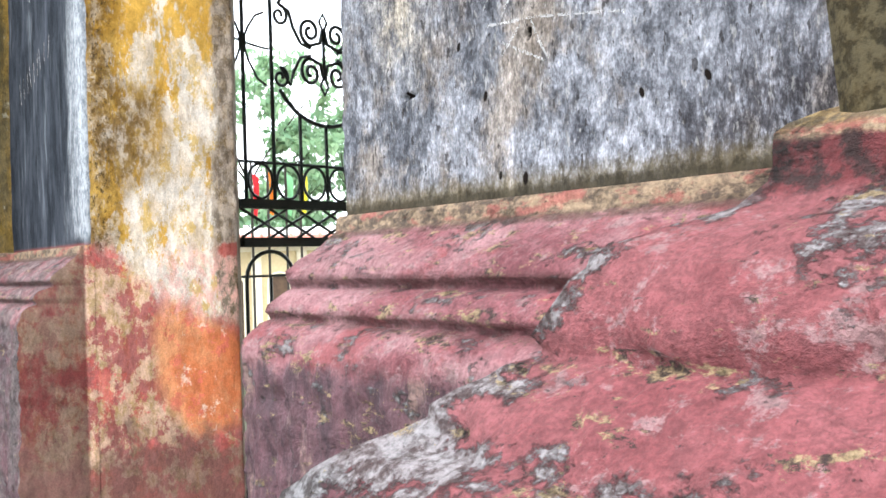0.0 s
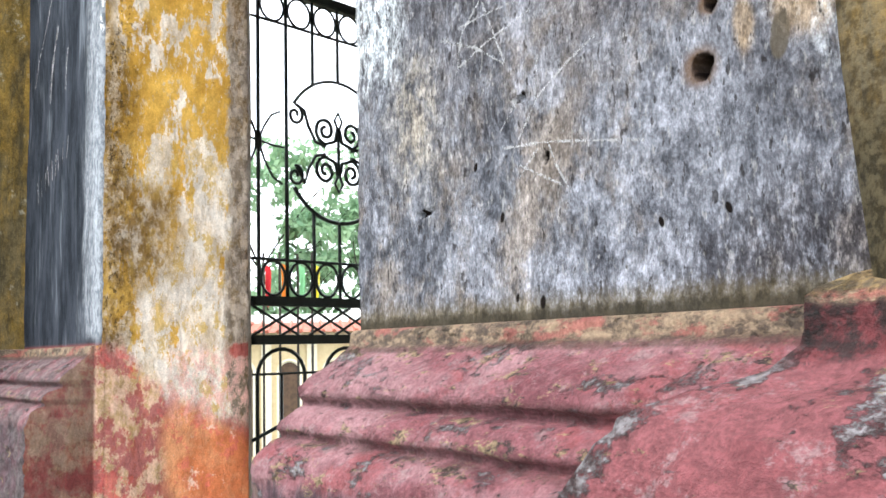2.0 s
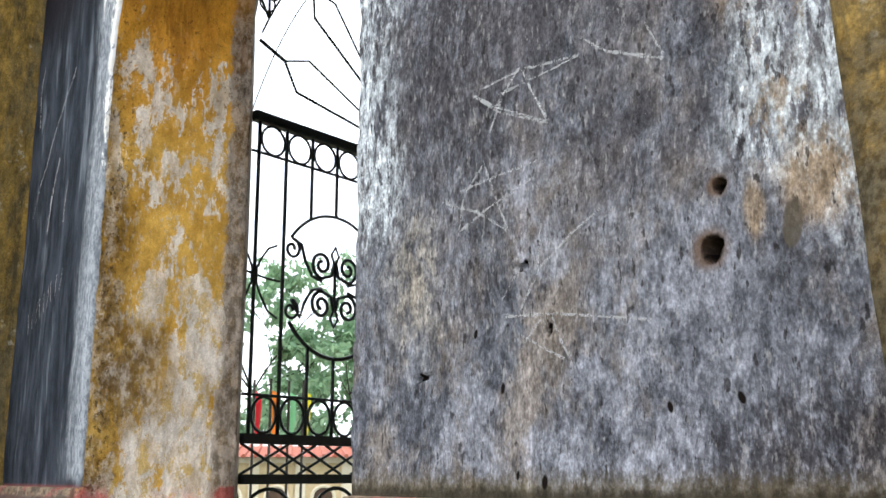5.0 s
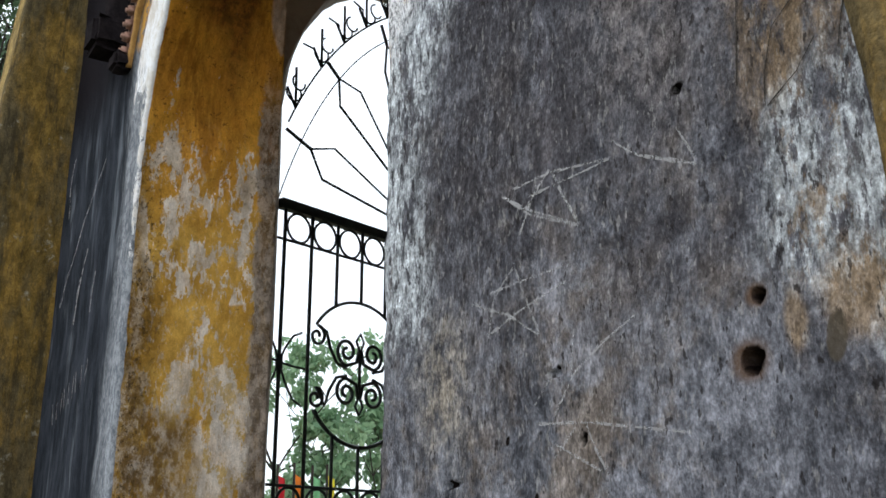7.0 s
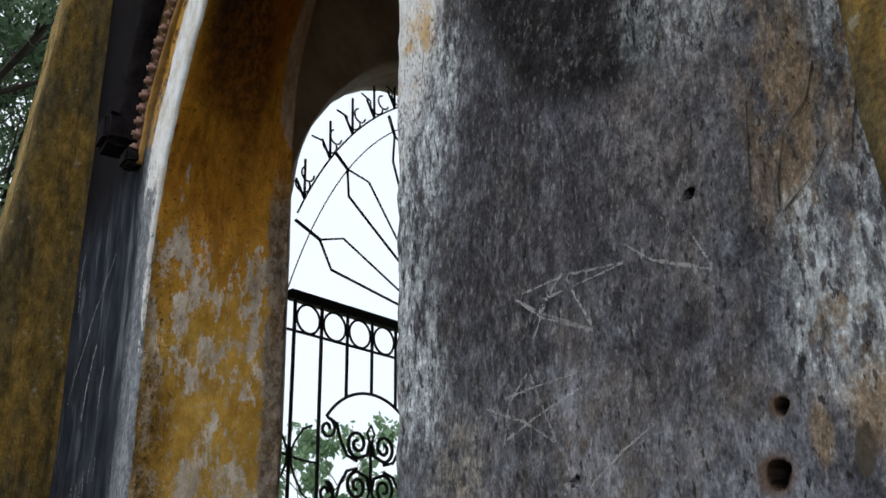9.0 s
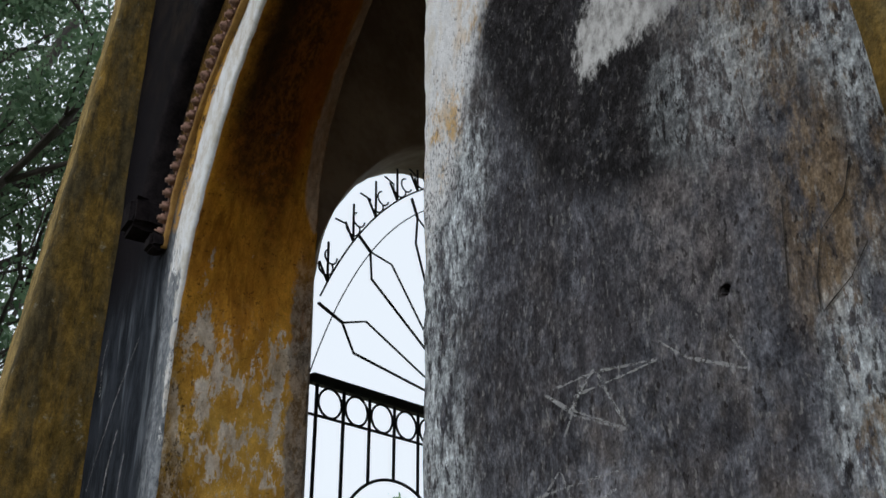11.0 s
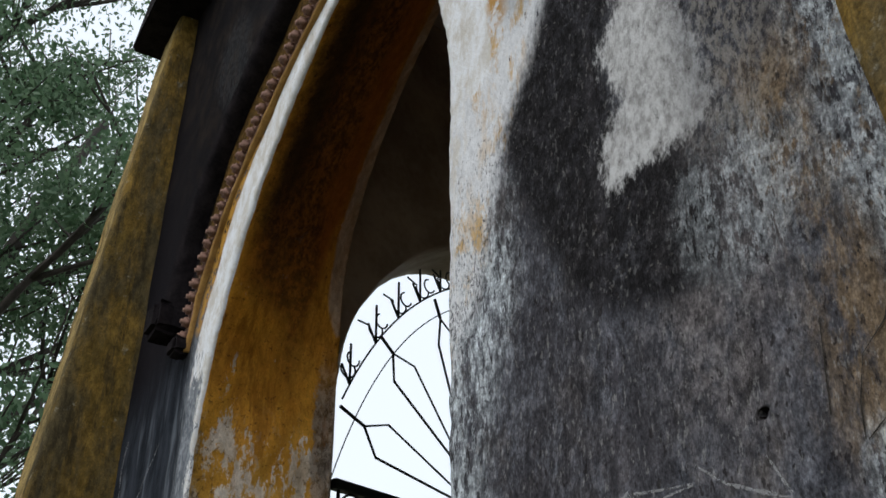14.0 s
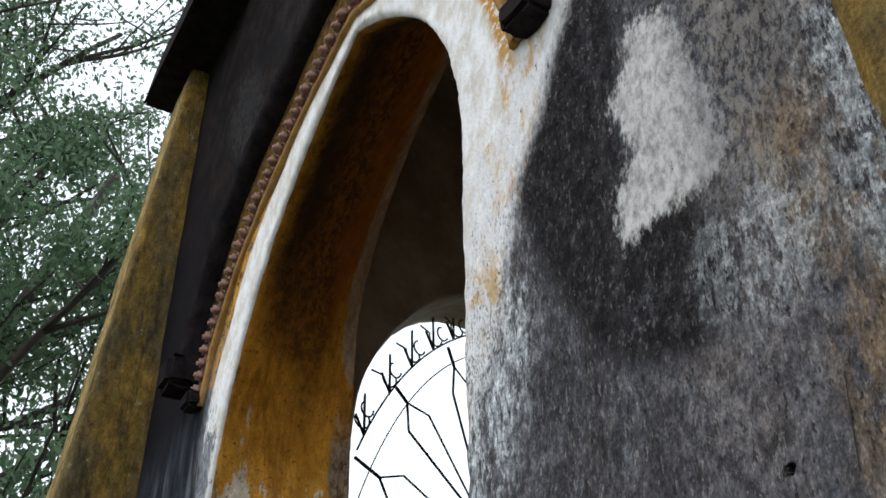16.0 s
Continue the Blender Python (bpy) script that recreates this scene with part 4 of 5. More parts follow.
for sx in (-1.815, 0.34):
    bm = box(sx - 0.07, sx + 0.065, -0.110, 0.02, 2.775, 2.885, 0.018)
    bmesh.ops.subdivide_edges(bm, edges=list(bm.edges), cuts=1)
    for v in bm.verts:
        v.co.x += rough(v.co, 20, 0.012)
        v.co.z += rough(v.co + Vector((3, 0, 0)), 20, 0.012)
    part("stop_block", bm, BLACKSTONE, HOOD, "sooty block ending the hood roll")
for sx, half in ((-1.675, 0.039), (0.290, 0.050)):
    bm = box(sx - half, sx + half, -0.060, 0.012, 2.648 if sx > 0 else 2.655, 2.712, 0.012)
    bmesh.ops.subdivide_edges(bm, edges=list(bm.edges), cuts=1)
    for v in bm.verts:
        v.co.x += rough(v.co, 25, 0.010)
        v.co.z += rough(v.co + Vector((5, 0, 0)), 25, 0.010)
    part("bead_stop", bm, BLACKSTONE, HOOD, "dark stop under the bead row")
bead_mesh = bpy.data.meshes.new("bead")
bm = bmesh.new()
bmesh.ops.create_cube(bm, size=0.034, matrix=Matrix.Diagonal((1.2, 1.4, 0.95, 1)))
bmesh.ops.bevel(bm, geom=list(bm.edges), offset=0.009, segments=2, affect="EDGES")
bm.to_mesh(bead_mesh)
bm.free()
bead_mesh.materials.append(BEAD)
bead_mesh.shade_smooth()
for path in (BEADS_L, BEADS_R):
    seg = np.linalg.norm(np.diff(path, axis=0), axis=1)
    run = np.concatenate([[0], np.cumsum(seg)])
    for d in np.arange(0.02, run[-1] - 0.02, 0.046):
        x, z = np.interp(d, run, path[:, 0]), np.interp(d, run, path[:, 1])
        ob = new("bead", bead_mesh)
        ob.parent = HOOD
        ob.matrix_basis = Matrix.LocRotScale((x + random.uniform(-0.003, 0.003), -0.015, z), Euler((random.uniform(-0.3, 0.3), 0.4, 0)), Vector((1, 1, 1)) * random.uniform(0.9, 1.1))


# ---- the porch behind the arch: gate wall, closing walls, ceiling, floor ----
GATE_AT = Matrix.Translation((-2.133, 0.78, 0)) @ Matrix.Rotation(radians(105), 4, "Z")   # local x along the gate, local y outward


def gate_wall():
    cx = 0.80
    arc = np.linspace(math.pi, 0, 41)
    def outline(r, spring):
        up = np.linspace(0, spring, 12, endpoint=False)
        left = [(cx - r, z) for z in up]
        top = [(cx + r * math.cos(a), spring + r * math.sin(a)) for a in arc]
        return np.array(left + top + [(cx + r, z) for z in up[::-1]])
    spring = 2.90
    O0, O1 = outline(0.825, spring), outline(1.177, 2.50)
    q = []
    for k, (x, z) in enumerate(O0):
        if k < 12:
            q.append((-0.50, z))
        elif k < 53:
            f = (k - 12) / 40
            q.append((-0.50, spring + (4.75 - spring) * f * 4) if f < 0.25 else ((-0.50 + 2.60 * (f - 0.25) * 2, 4.75) if f <= 0.75 else (2.10, 4.75 - (4.75 - spring) * (f - 0.75) * 4)))
        else:
            q.append((2.10, z))
    Q = np.array(q)
    cols = [(Q, 0.07), (O0 * 0.5 + Q * 0.5, 0.07), (O0, 0.07), (O0, 0.0), (O0 * 0.67 + O1 * 0.33, -0.12), (O0 * 0.33 + O1 * 0.67, -0.25), (O1, -0.38), (O1 * 0.7 + Q * 0.3, -0.38), (O1 * 0.35 + Q * 0.65, -0.38), (Q, -0.38)]
    v = np.stack([np.stack([p[:, 0], np.full(len(p), y), p[:, 1]], 1) for p, y in cols], 1)
    for i in range(v.shape[0]):
        for j in range(2, v.shape[1] - 1):
            v[i, j, 0] += rough(v[i, j], 5, 0.008)
            v[i, j, 2] += rough(v[i, j] + 4, 5, 0.008)
    me = grid_mesh("wall_gate", v, v.shape[0], v.shape[1], [INNER], [0] * v.shape[1], {})
    ob = new("wall_gate", me)
    ob.matrix_world = GATE_AT
    return tagged(ob, "dim bare plaster wall with a round arch for the gate", "wall", kind="structure")


gate_wall()
for name, b in (("wall_porch_back", (-2.6, 0.75, 2.72, 2.9, 0, 4.9)), ("wall_porch_side", (0.6, 0.78, 0.47, 2.72, 0, 4.9))):
    tagged(part(name, box(*b), INNER), "dim plaster wall closing the porch", "wall", kind="structure")
tagged(part("ceiling", box(-2.9, 0.9, 0.47, 3.0, 4.75, 4.92), INNER), "dim plaster ceiling of the porch", "ceiling", kind="structure")
tagged(part("floor", box(-2.6, 0.6, -0.2, 2.9, -0.1, 0.02), STONE), "worn stone floor of the porch", "floor", kind="structure")
upper = box(-2.5, 1.3, 0.03, DEEP, 5.36, 7.2)
tagged(part("wall_upper", upper, GREY), "soot-stained plaster wall above the arch", "wall", kind="structure")


# ---- iron gate: panels of bars, rings, scrolls and a fan of petals ----
GATE = new("iron_gate")
GATE.matrix_world = GATE_AT
tagged(GATE, "dark green wrought iron gate with rings, scrolls and a fan light", "gate")
AX = 0.80          # the middle of the arch
S0, S1 = -0.02, 1.62


def bar(name, pts, r, sides=6, label=""):
    return part(name, tube([(s, 0, z) if len((s, z)) == 2 else s for s, z in pts], r, sides), IRON, GATE, label, smooth=True)


def flat(name, s0, s1, z0, z1, depth=0.02, label=""):
    return part(name, box(s0, s1, -depth, depth, z0, z1, 0.004), IRON, GATE, label)


def ring(s, z, rs, rz, r, name="ring", n=20):
    pts = [(s + rs * math.cos(a), z + rz * math.sin(a)) for a in np.linspace(0, 2 * math.pi, n + 1)]
    return bar(name, pts, r, 5)


def spiral(s, z, r0, turns, start, hand, r=0.006, tail=()):
    """A scroll: winds inward from radius r0 at angle start; tail: points that lead into it."""
    pts = list(tail)
    for k in range(int(18 * turns) + 1):
        f = k / (18 * turns)
        a = start + hand * 2 * math.pi * turns * f
        rr = r0 * (1 - 0.78 * f)
        pts.append((s + rr * math.cos(a), z + rr * math.sin(a)))
    return bar("scroll", pts, r, 5)


flat("top_rail", S0, S1, 2.468, 2.508, 0.022, "thick top rail of the gate")
bar("thin_rail", [(S0, 2.343), (S1, 2.343)], 0.006)
flat("middle_rail", S0, S1, 1.206, 1.243, 0.022, "thick middle rail")
bar("thin_rail", [(S0, 1.388), (S1, 1.388)], 0.006)
flat("lower_rail", S0, S1, 1.058, 1.094, 0.022, "thick lower rail")
bar("thin_rail", [(S0, 0.945), (S1, 0.945)], 0.005)
flat("bottom_rail", S0, S1, 0.10, 0.14, 0.022)
for k in range(12):
    s = 0.015 + 0.1433 * k
    if s > S1:
        break
    mid_of_scroll = k % 7 in (2, 3, 4)
    if not mid_of_scroll:
        bar("upright", [(s, 1.243), (s, 2.468)], 0.0085)
    else:
        dz = math.sqrt(max(0.0, 0.30 ** 2 - (s - (0.445 if k < 7 else 1.448)) ** 2))
        bar("upright", [(s, 1.243), (s, 1.857 - dz)], 0.008)
        bar("upright", [(s, 1.857 + dz), (s, 2.468)], 0.008)
    if s + 0.1433 < S1:
        ring(s + 0.0717, 2.405, 0.061, 0.060, 0.0055)
        ring(s + 0.0717, 1.315, 0.061, 0.068, 0.0065)
    bar("lattice_bar", [(s - 0.03, 1.206), (s + 0.20, 1.094)], 0.006, 5)
    bar("lattice_bar", [(s - 0.03, 1.094), (s + 0.20, 1.206)], 0.006, 5)
for c in (0.445, 1.02 + 0.428):
    if c > 1.3:
        break
    for hand in (1, -1):
        # the large circle, open at the sides
        bar("circle_bar", [(c + hand * 0.30 * math.cos(a), 1.857 + 0.30 * math.sin(a)) for a in np.linspace(radians(35), radians(90), 14)], 0.007, 5)
        bar("circle_bar", [(c + hand * 0.30 * math.cos(a), 1.857 + 0.30 * math.sin(a)) for a in np.linspace(radians(-35), radians(-90), 14)], 0.009, 5)
        for up in (1, -1):
            z0 = 1.857
            spiral(c + hand * 0.24, z0 + up * 0.125, 0.045, 1.3, radians(90) if up * hand > 0 else radians(90), hand * 1.0 if up > 0 else hand * 1.0, 0.007,
                   tail=[(c + hand * 0.075, z0 + up * 0.015), (c + hand * 0.13, z0 + up * 0.03), (c + hand * 0.17, z0 + up * 0.09), (c + hand * 0.19, z0 + up * 0.15)])
            spiral(c + hand * 0.075, z0 + up * 0.085, 0.058, 1.5, radians(-90 * up), hand * up, 0.008, tail=[(c + hand * 0.005, z0 + up * 0.10), (c + hand * 0.02, z0 + up * 0.045)])
        bar("bud", [(c, 1.857 + hand * 0.09), (c + 0.022, 1.857 + hand * 0.135), (c, 1.857 + hand * 0.17), (c - 0.022, 1.857 + hand * 0.135), (c, 1.857 + hand * 0.09)], 0.006, 5)
    bar("stem", [(c, 1.77), (c, 1.945)], 0.008)
for s in (0.015, 0.875):
    # a spray of curved leaves tied to an upright
    for dx, dz in ((-0.12, 0.14), (0.11, 0.13), (-0.12, -0.16), (0.12, -0.16), (0.13, -0.012), (-0.13, 0.012)):
        bar("spray_leaf", [(s, 1.85), (s + dx * 0.25, 1.85 + dz * 0.45), (s + dx * 0.6, 1.85 + dz * 0.85), (s + dx, 1.85 + dz)], 0.005, 5)
    bar("collar", [(s, 1.82), (s, 1.88)], 0.016, 6)
for k in range(6):
    # hooped lower panel
    s = 0.125 + 0.35 * k
    if s > 1.6:
        break
    pts = [(s - 0.12, 0.14), (s - 0.12, 0.93)] + [(s + 0.12 * math.cos(a), 0.935 + 0.105 * math.sin(a)) for a in np.linspace(math.pi, 0, 12)] + [(s + 0.12, 0.14)]
    bar("hoop", pts, 0.008, 5)
    bar("upright", [(s + 0.0, 0.14), (s + 0.0, 0.945)], 0.007, 5)
bar("brace", [(S0, 0.70), (0.8, 0.98)], 0.008, 5)
# fan light in the arch
LEFT_OUT, LEFT_IN = bez((-0.12, 2.5), (0.14, 3.40), (AX, 3.705), 24), bez((-0.03, 2.5), (0.24, 3.33), (AX, 3.59), 24)
for side in (1, -1):
    flip = lambda pts: [(AX + side * (p[0] - AX), p[1]) for p in pts]
    bar("fan_hoop", flip([p for p in LEFT_OUT if p[0] > -0.02]), 0.0045, 5)
    bar("fan_hoop", flip(LEFT_IN), 0.003, 5)
    for stem, tip, a, a_end, b, b_end in (((-0.003, 2.814), (0.132, 2.766), (0.266, 2.810), (0.76, 2.594), (0.200, 2.650), (0.76, 2.571)),
                                          ((0.209, 3.200), (0.279, 3.147), (0.412, 3.129), (0.76, 2.702), (0.290, 3.018), (0.745, 2.705)),
                                          ((0.535, 3.52), (0.575, 3.43), (0.68, 3.36), (0.79, 2.72), (0.565, 3.29), (0.775, 2.72))):
        bar("petal_stem", flip([stem, tip]), 0.008, 5)
        bar("petal_bar", flip([tip, a, a_end]), 0.005, 5)
        bar("petal_bar", flip([tip, b, b_end]), 0.006, 5)
    for s in (0.04, 0.175, 0.305, 0.44, 0.575, 0.71):
        p = Vector((s, np.interp(s, LEFT_OUT[:, 0], LEFT_OUT[:, 1])))
        q = Vector((s + 0.02, np.interp(s + 0.02, LEFT_OUT[:, 0], LEFT_OUT[:, 1])))
        t = (q - p).normalized()
        n_out = Vector((-t.y, t.x))
        bar("spike", flip([p, p + Vector((-0.004, 0.185))]), 0.006, 5)
        bar("spike", flip([p, p + Vector((-0.05, 0.08))]), 0.006, 5)
        c1 = p + t * 0.055 + n_out * 0.042
        pts = [c1 + (t * math.cos(a) + n_out * math.sin(a)) * 0.040 for a in np.linspace(radians(120), radians(330), 10)]
        bar("curl", flip([p + n_out * 0.13 + t * 0.0] + pts), 0.0045, 5)
        c2 = p + t * 0.115 + n_out * 0.042
        pts = [c2 + (t * math.cos(a) + n_out * math.sin(a)) * 0.034 for a in np.linspace(radians(60), radians(300), 10)]
        bar("curl", flip(pts), 0.0045, 5)
bar("hub_hoop", [(AX + 0.09 * math.cos(a), 2.508 + 0.09 * math.sin(a)) for a in np.linspace(0, math.pi, 14)], 0.008, 5)


# ---- scratched marks on the plaster ----
SCRATCH = Mat("pale_scratch")
scn = SCRATCH.noise(120, 3, 0.7)
tb = SCRATCH.t.nodes.new("ShaderNodeBsdfTransparent")
ms = SCRATCH.t.nodes.new("ShaderNodeMixShader")
SCRATCH.done((0.48, 0.48, 0.49), 0.9, spec=0.1)
SCRATCH.put(ms.inputs[0], SCRATCH.mul(SCRATCH.step(scn, 0.33, 0.56), 0.44))
SCRATCH.t.links.new(tb.outputs[0], ms.inputs[1])
SCRATCH.t.links.new(SCRATCH.bsdf.outputs[0], ms.inputs[2])
SCRATCH.t.links.new(ms.outputs[0], SCRATCH.t.nodes["Material Output"].inputs["Surface"])


def scratch(pts, w=0.0040):
    """A shallow pale stroke that follows the plaster."""
    bm = bmesh.new()
    pts = [Vector(p) for p in pts]
    run = []
    for a, b in zip(pts, pts[1:]):
        k = max(2, int((b - a).length / 0.012))
        run += [a.lerp(b, i / k) for i in range(k)]
    run.append(pts[-1])
    rows = []
    for i, p in enumerate(run):
        t = (run[min(i + 1, len(run) - 1)] - run[max(i - 1, 0)]).normalized()
        nrm = Vector((-t.y, t.x)) * w * 0.5 * (0.5 + abs(noise.noise(Vector((p.x * 30, p.y * 30, 1)))) * 1.4)
        y = face_relief(p.x, p.y) - 0.0016
        rows.append([bm.verts.new((p.x + nrm.x * d, y, p.y + nrm.y * d)) for d in (-1, 1)])
    for a, b in zip(rows, rows[1:]):
        bm.faces.new((a[0], a[1], b[1], b[0]))
    return part("scratch", bm, SCRATCH.m, WALL)


scratch([(0.335, 1.609), (0.392, 1.574), (0.485, 1.528)])
scratch([(0.453, 1.589), (0.486, 1.531)])
scratch([(0.412, 1.603), (0.373, 1.543)])
scratch([(0.256, 1.471), (0.344, 1.438), (0.406, 1.4)])
scratch([(0.361, 1.506), (0.389, 1.439), (0.408, 1.401)])
scratch([(0.359, 1.5), (0.312, 1.466), (0.297, 1.412)])
scratch([(0.305, 1.476), (0.39, 1.478), (0.467, 1.48)])
scratch([(0.3, 1.419), (0.37, 1.439), (0.461, 1.459)])
scratch([(0.579, 1.392), (0.522, 1.37), (0.468, 1.342), (0.427, 1.293)])
scratch([(0.472, 1.396), (0.462, 1.335)])
scratch([(0.391, 1.288), (0.493, 1.279), (0.653, 1.251)])
scratch([(0.487, 1.277), (0.502, 1.25), (0.526, 1.215)])
scratch([(0.425, 1.242), (0.466, 1.276)])
scratch([(0.426, 1.26), (0.516, 1.22)])
scratch([(0.263, 1.474), (0.291, 1.454)])
scratch([(0.428, 1.345), (0.391, 1.31)])
scratch([(0.339, 1.608), (0.394, 1.567), (0.488, 1.525)])
scratch([(0.443, 1.612), (0.464, 1.57), (0.489, 1.529)])
scratch([(0.352, 1.613), (0.443, 1.612), (0.541, 1.599)])
scratch([(0.552, 1.618), (0.598, 1.583), (0.684, 1.544)])
scratch([(0.659, 1.597), (0.684, 1.55)])
scratch([(0.438, 1.618), (0.388, 1.577)])
scratch([(0.395, 1.591), (0.546, 1.597)])


# strokes and a row of faint marks scored in the dark far pier
scratch([(-1.85, 2.41), (-2.03, 2.26), (-2.27, 1.98)], 0.010)
scratch([(-1.95, 2.12), (-2.02, 2.0), (-2.05, 1.88)], 0.018)
scratch([(-2.28, 2.32), (-2.30, 2.45), (-2.27, 2.55)], 0.016)
scratch([(-1.83, 2.02), (-1.86, 1.88)], 0.014)
for k in range(9):
    sx, sz = -2.19 + 0.045 * k, 1.56 + 0.012 * k
    scratch([(sx, sz), (sx + 0.012 * (k % 3 - 1), sz + 0.07)], 0.009)


CRACK = simple("dark_crack", (0.012, 0.010, 0.008), (0.05, 0.04, 0.03), 40, 0.95)


def crack(pts, w=0.0018):
    ob = scratch(pts, w)
    ob.name = "crack"
    ob.data.materials[0] = CRACK
    return ob


crack([(0.851, 1.72), (0.837, 1.681), (0.804, 1.656), (0.789, 1.61), (0.786, 1.573)])
crack([(0.789, 1.572), (0.828, 1.595), (0.853, 1.623)])
crack([(0.897, 1.678), (0.885, 1.633), (0.877, 1.601)])
crack([(0.762, 1.715), (0.756, 1.656), (0.751, 1.611)])

# ---- ground, terrace and what lies beyond the gate ----
def ground_mesh():
    bm = bmesh.new()
    xs = [-900, -300, -120, -60, -40, -30, -24, -18, -14, -11, -9, -7.5, -6, -5, -4, -3, -2, -1, 0, 1, 2, 4, 8, 20, 60, 300, 900]
    grid = []
    for x in xs:
        col = []
        for y in xs:
            d = max(0.0, math.hypot(x, y) - 5.5)
            z = -0.03 - 2.0 * min(1.0, d / 6) ** 1.2 + (rough((x, y, 0), 0.2, 0.12) if d > 0 else 0)
            col.append(bm.verts.new((x, y, z)))
        grid.append(col)
    for a, b in zip(grid, grid[1:]):
        for k in range(len(xs) - 1):
            bm.faces.new((a[k], b[k], b[k + 1], a[k + 1]))
    return tagged(part("ground", bm, GRASS, smooth=True), "trodden grassy ground falling away from the porch", "ground", kind="structure")


ground_mesh()


def far_house():
    """A single-storey cream building under a red tile roof, below the terrace."""
    house = new("cream_house")
    tagged(house, "cream rendered house with arched windows and red tile roof", "house")
    L, D_, h = 24.0, 8.0, 3.55
    bm = box(-L / 2, L / 2, 0, D_, 0, h)
    part("wall", bm, CREAM, house)
    for k in range(17):
        x = -10.0 + 1.25 * k
        part("pilaster", box(x - 0.14, x + 0.14, -0.07, 0.0, 0, h - 0.02, 0.01), CREAMTRIM, house)
        part("pilaster", box(x - 0.30, x - 0.19, -0.045, 0.0, 0, h - 0.02, 0.01), CREAM, house)
        if k == 16:
            break
        c = x + 0.625
        w = new("window")
        w.parent = house
        bm = bmesh.new()
        pts = [(c - 0.30, 0.3), (c + 0.30, 0.3)] + [(c + 0.30 * math.cos(a), 2.58 + 0.30 * math.sin(a)) for a in np.linspace(0, math.pi, 12)]
        f = bm.faces.new([bm.verts.new((px, -0.02, pz)) for px, pz in pts])
        ex = bmesh.ops.extrude_face_region(bm, geom=[f])
        for v in ex["geom"]:
            if isinstance(v, bmesh.types.BMVert):
                v.co.y = 0.05
        bmesh.ops.recalc_face_normals(bm, faces=bm.faces)
        part("pane", bm, SHADE, w)
        part("frame", tube([(c - 0.30, -0.03, 0.3)] + [(c - 0.30, -0.03, 2.5)] + [(c + 0.30 * math.cos(a), -0.03, 2.58 + 0.30 * math.sin(a)) for a in np.linspace(math.pi, 0, 12)] + [(c + 0.30, -0.03, 0.3)], 0.05, 5), CREAMTRIM, w)
    part("cornice", box(-L / 2 - 0.1, L / 2 + 0.1, -0.16, 0.0, h - 0.06, h + 0.12, 0.02), CREAMTRIM, house)
    bm = bmesh.new()
    q = [bm.verts.new(p) for p in ((-L / 2 - 0.3, -0.45, h + 0.1), (L / 2 + 0.3, -0.45, h + 0.1), (L / 2 + 0.3, D_ / 2, h + 0.5), (-L / 2 - 0.3, D_ / 2, h + 0.5), (-L / 2 - 0.3, D_ + 0.4, h + 0.1), (L / 2 + 0.3, D_ + 0.4, h + 0.1))]
    bm.faces.new((q[0], q[1], q[2], q[3]))
    bm.faces.new((q[3], q[2], q[5], q[4]))
    roof = part("roof", bm, TILE, house)
    for k in range(80):
        x = -L / 2 - 0.2 + k * 0.305
        part("tile_rib", tube([(x, -0.46, h + 0.12), (x, D_ / 2, h + 0.52)], 0.06, 5), TILE, roof)
    return house


house = far_house()
house.matrix_world = Matrix.Translation((-23.8, 12.2, -2.05)) @ Matrix.Rotation(radians(63), 4, "Z")

shed = new("pale_roof_house")
tagged(shed, "low house with a pale sheet roof behind the cream house", "house")
part("wall", box(-9, 9, 0, 5, 0, 3.9), CREAM, shed)
bm = bmesh.new()
q = [bm.verts.new(p) for p in ((-9.3, -0.4, 3.9), (9.3, -0.4, 3.9), (9.3, 2.5, 4.6), (-9.3, 2.5, 4.6), (-9.3, 5.4, 3.9), (9.3, 5.4, 3.9))]
bm.faces.new((q[0], q[1], q[2], q[3]))
bm.faces.new((q[3], q[2], q[5], q[4]))
part("roof", bm, PALEROOF, shed)
shed.matrix_world = Matrix.Translation((-33.0, 17.0, -2.0)) @ Matrix.Rotation(radians(62), 4, "Z")

# festival flags on poles
def flag(x, y, z, color, h=0.5):
    f = new("festival_flag")
    tagged(f, "small %s festival flag hanging on a bamboo pole" % color[0], "flag", "festival flags")
    part("pole", tube([(0, 0, -3.0 - z + 1.0), (0, 0, h + 0.1)], 0.012, 5), BARK, f)
    bm = bmesh.new()
    rows = []
    for i in range(9):
        zz = h - h * i / 8
        w = 0.055 * (1 - 0.35 * (i / 8) ** 2)
        rows.append([bm.verts.new((0.012 + w * j / 4, 0.02 * math.sin(3 * j + 2 * zz * 5), zz - 0.03 * j / 4)) for j in range(5)])
    for a, b in zip(rows, rows[1:]):
        for k in range(4):
            bm.faces.new((a[k], a[k + 1], b[k + 1], b[k]))
    part("cloth", bm, color[1], f, smooth=True)
    f.matrix_world = Matrix.Translation((x, y, z)) @ Matrix.Rotation(radians(50), 4, "Z")


FLAGS = [("pink", (0.75, 0.16, 0.42)), ("red", (0.62, 0.02, 0.03)), ("orange", (0.80, 0.22, 0.02)), ("green and white", (0.25, 0.60, 0.30)), ("yellow", (0.80, 0.68, 0.03))]
for color, az, dist in zip(FLAGS, (156.6, 155.4, 154.5, 153.5, 152.7), (9.0, 9.1, 9.0, 9.2, 9.1)):
    flag(1.42 + dist * math.cos(radians(az)), -0.81 + dist * math.sin(radians(az)), 1.46, (color[0], simple("flag_cloth_" + color[0].split()[0], tuple(c * 0.8 for c in color[1]), color[1], 5, 0.8)), 0.36)


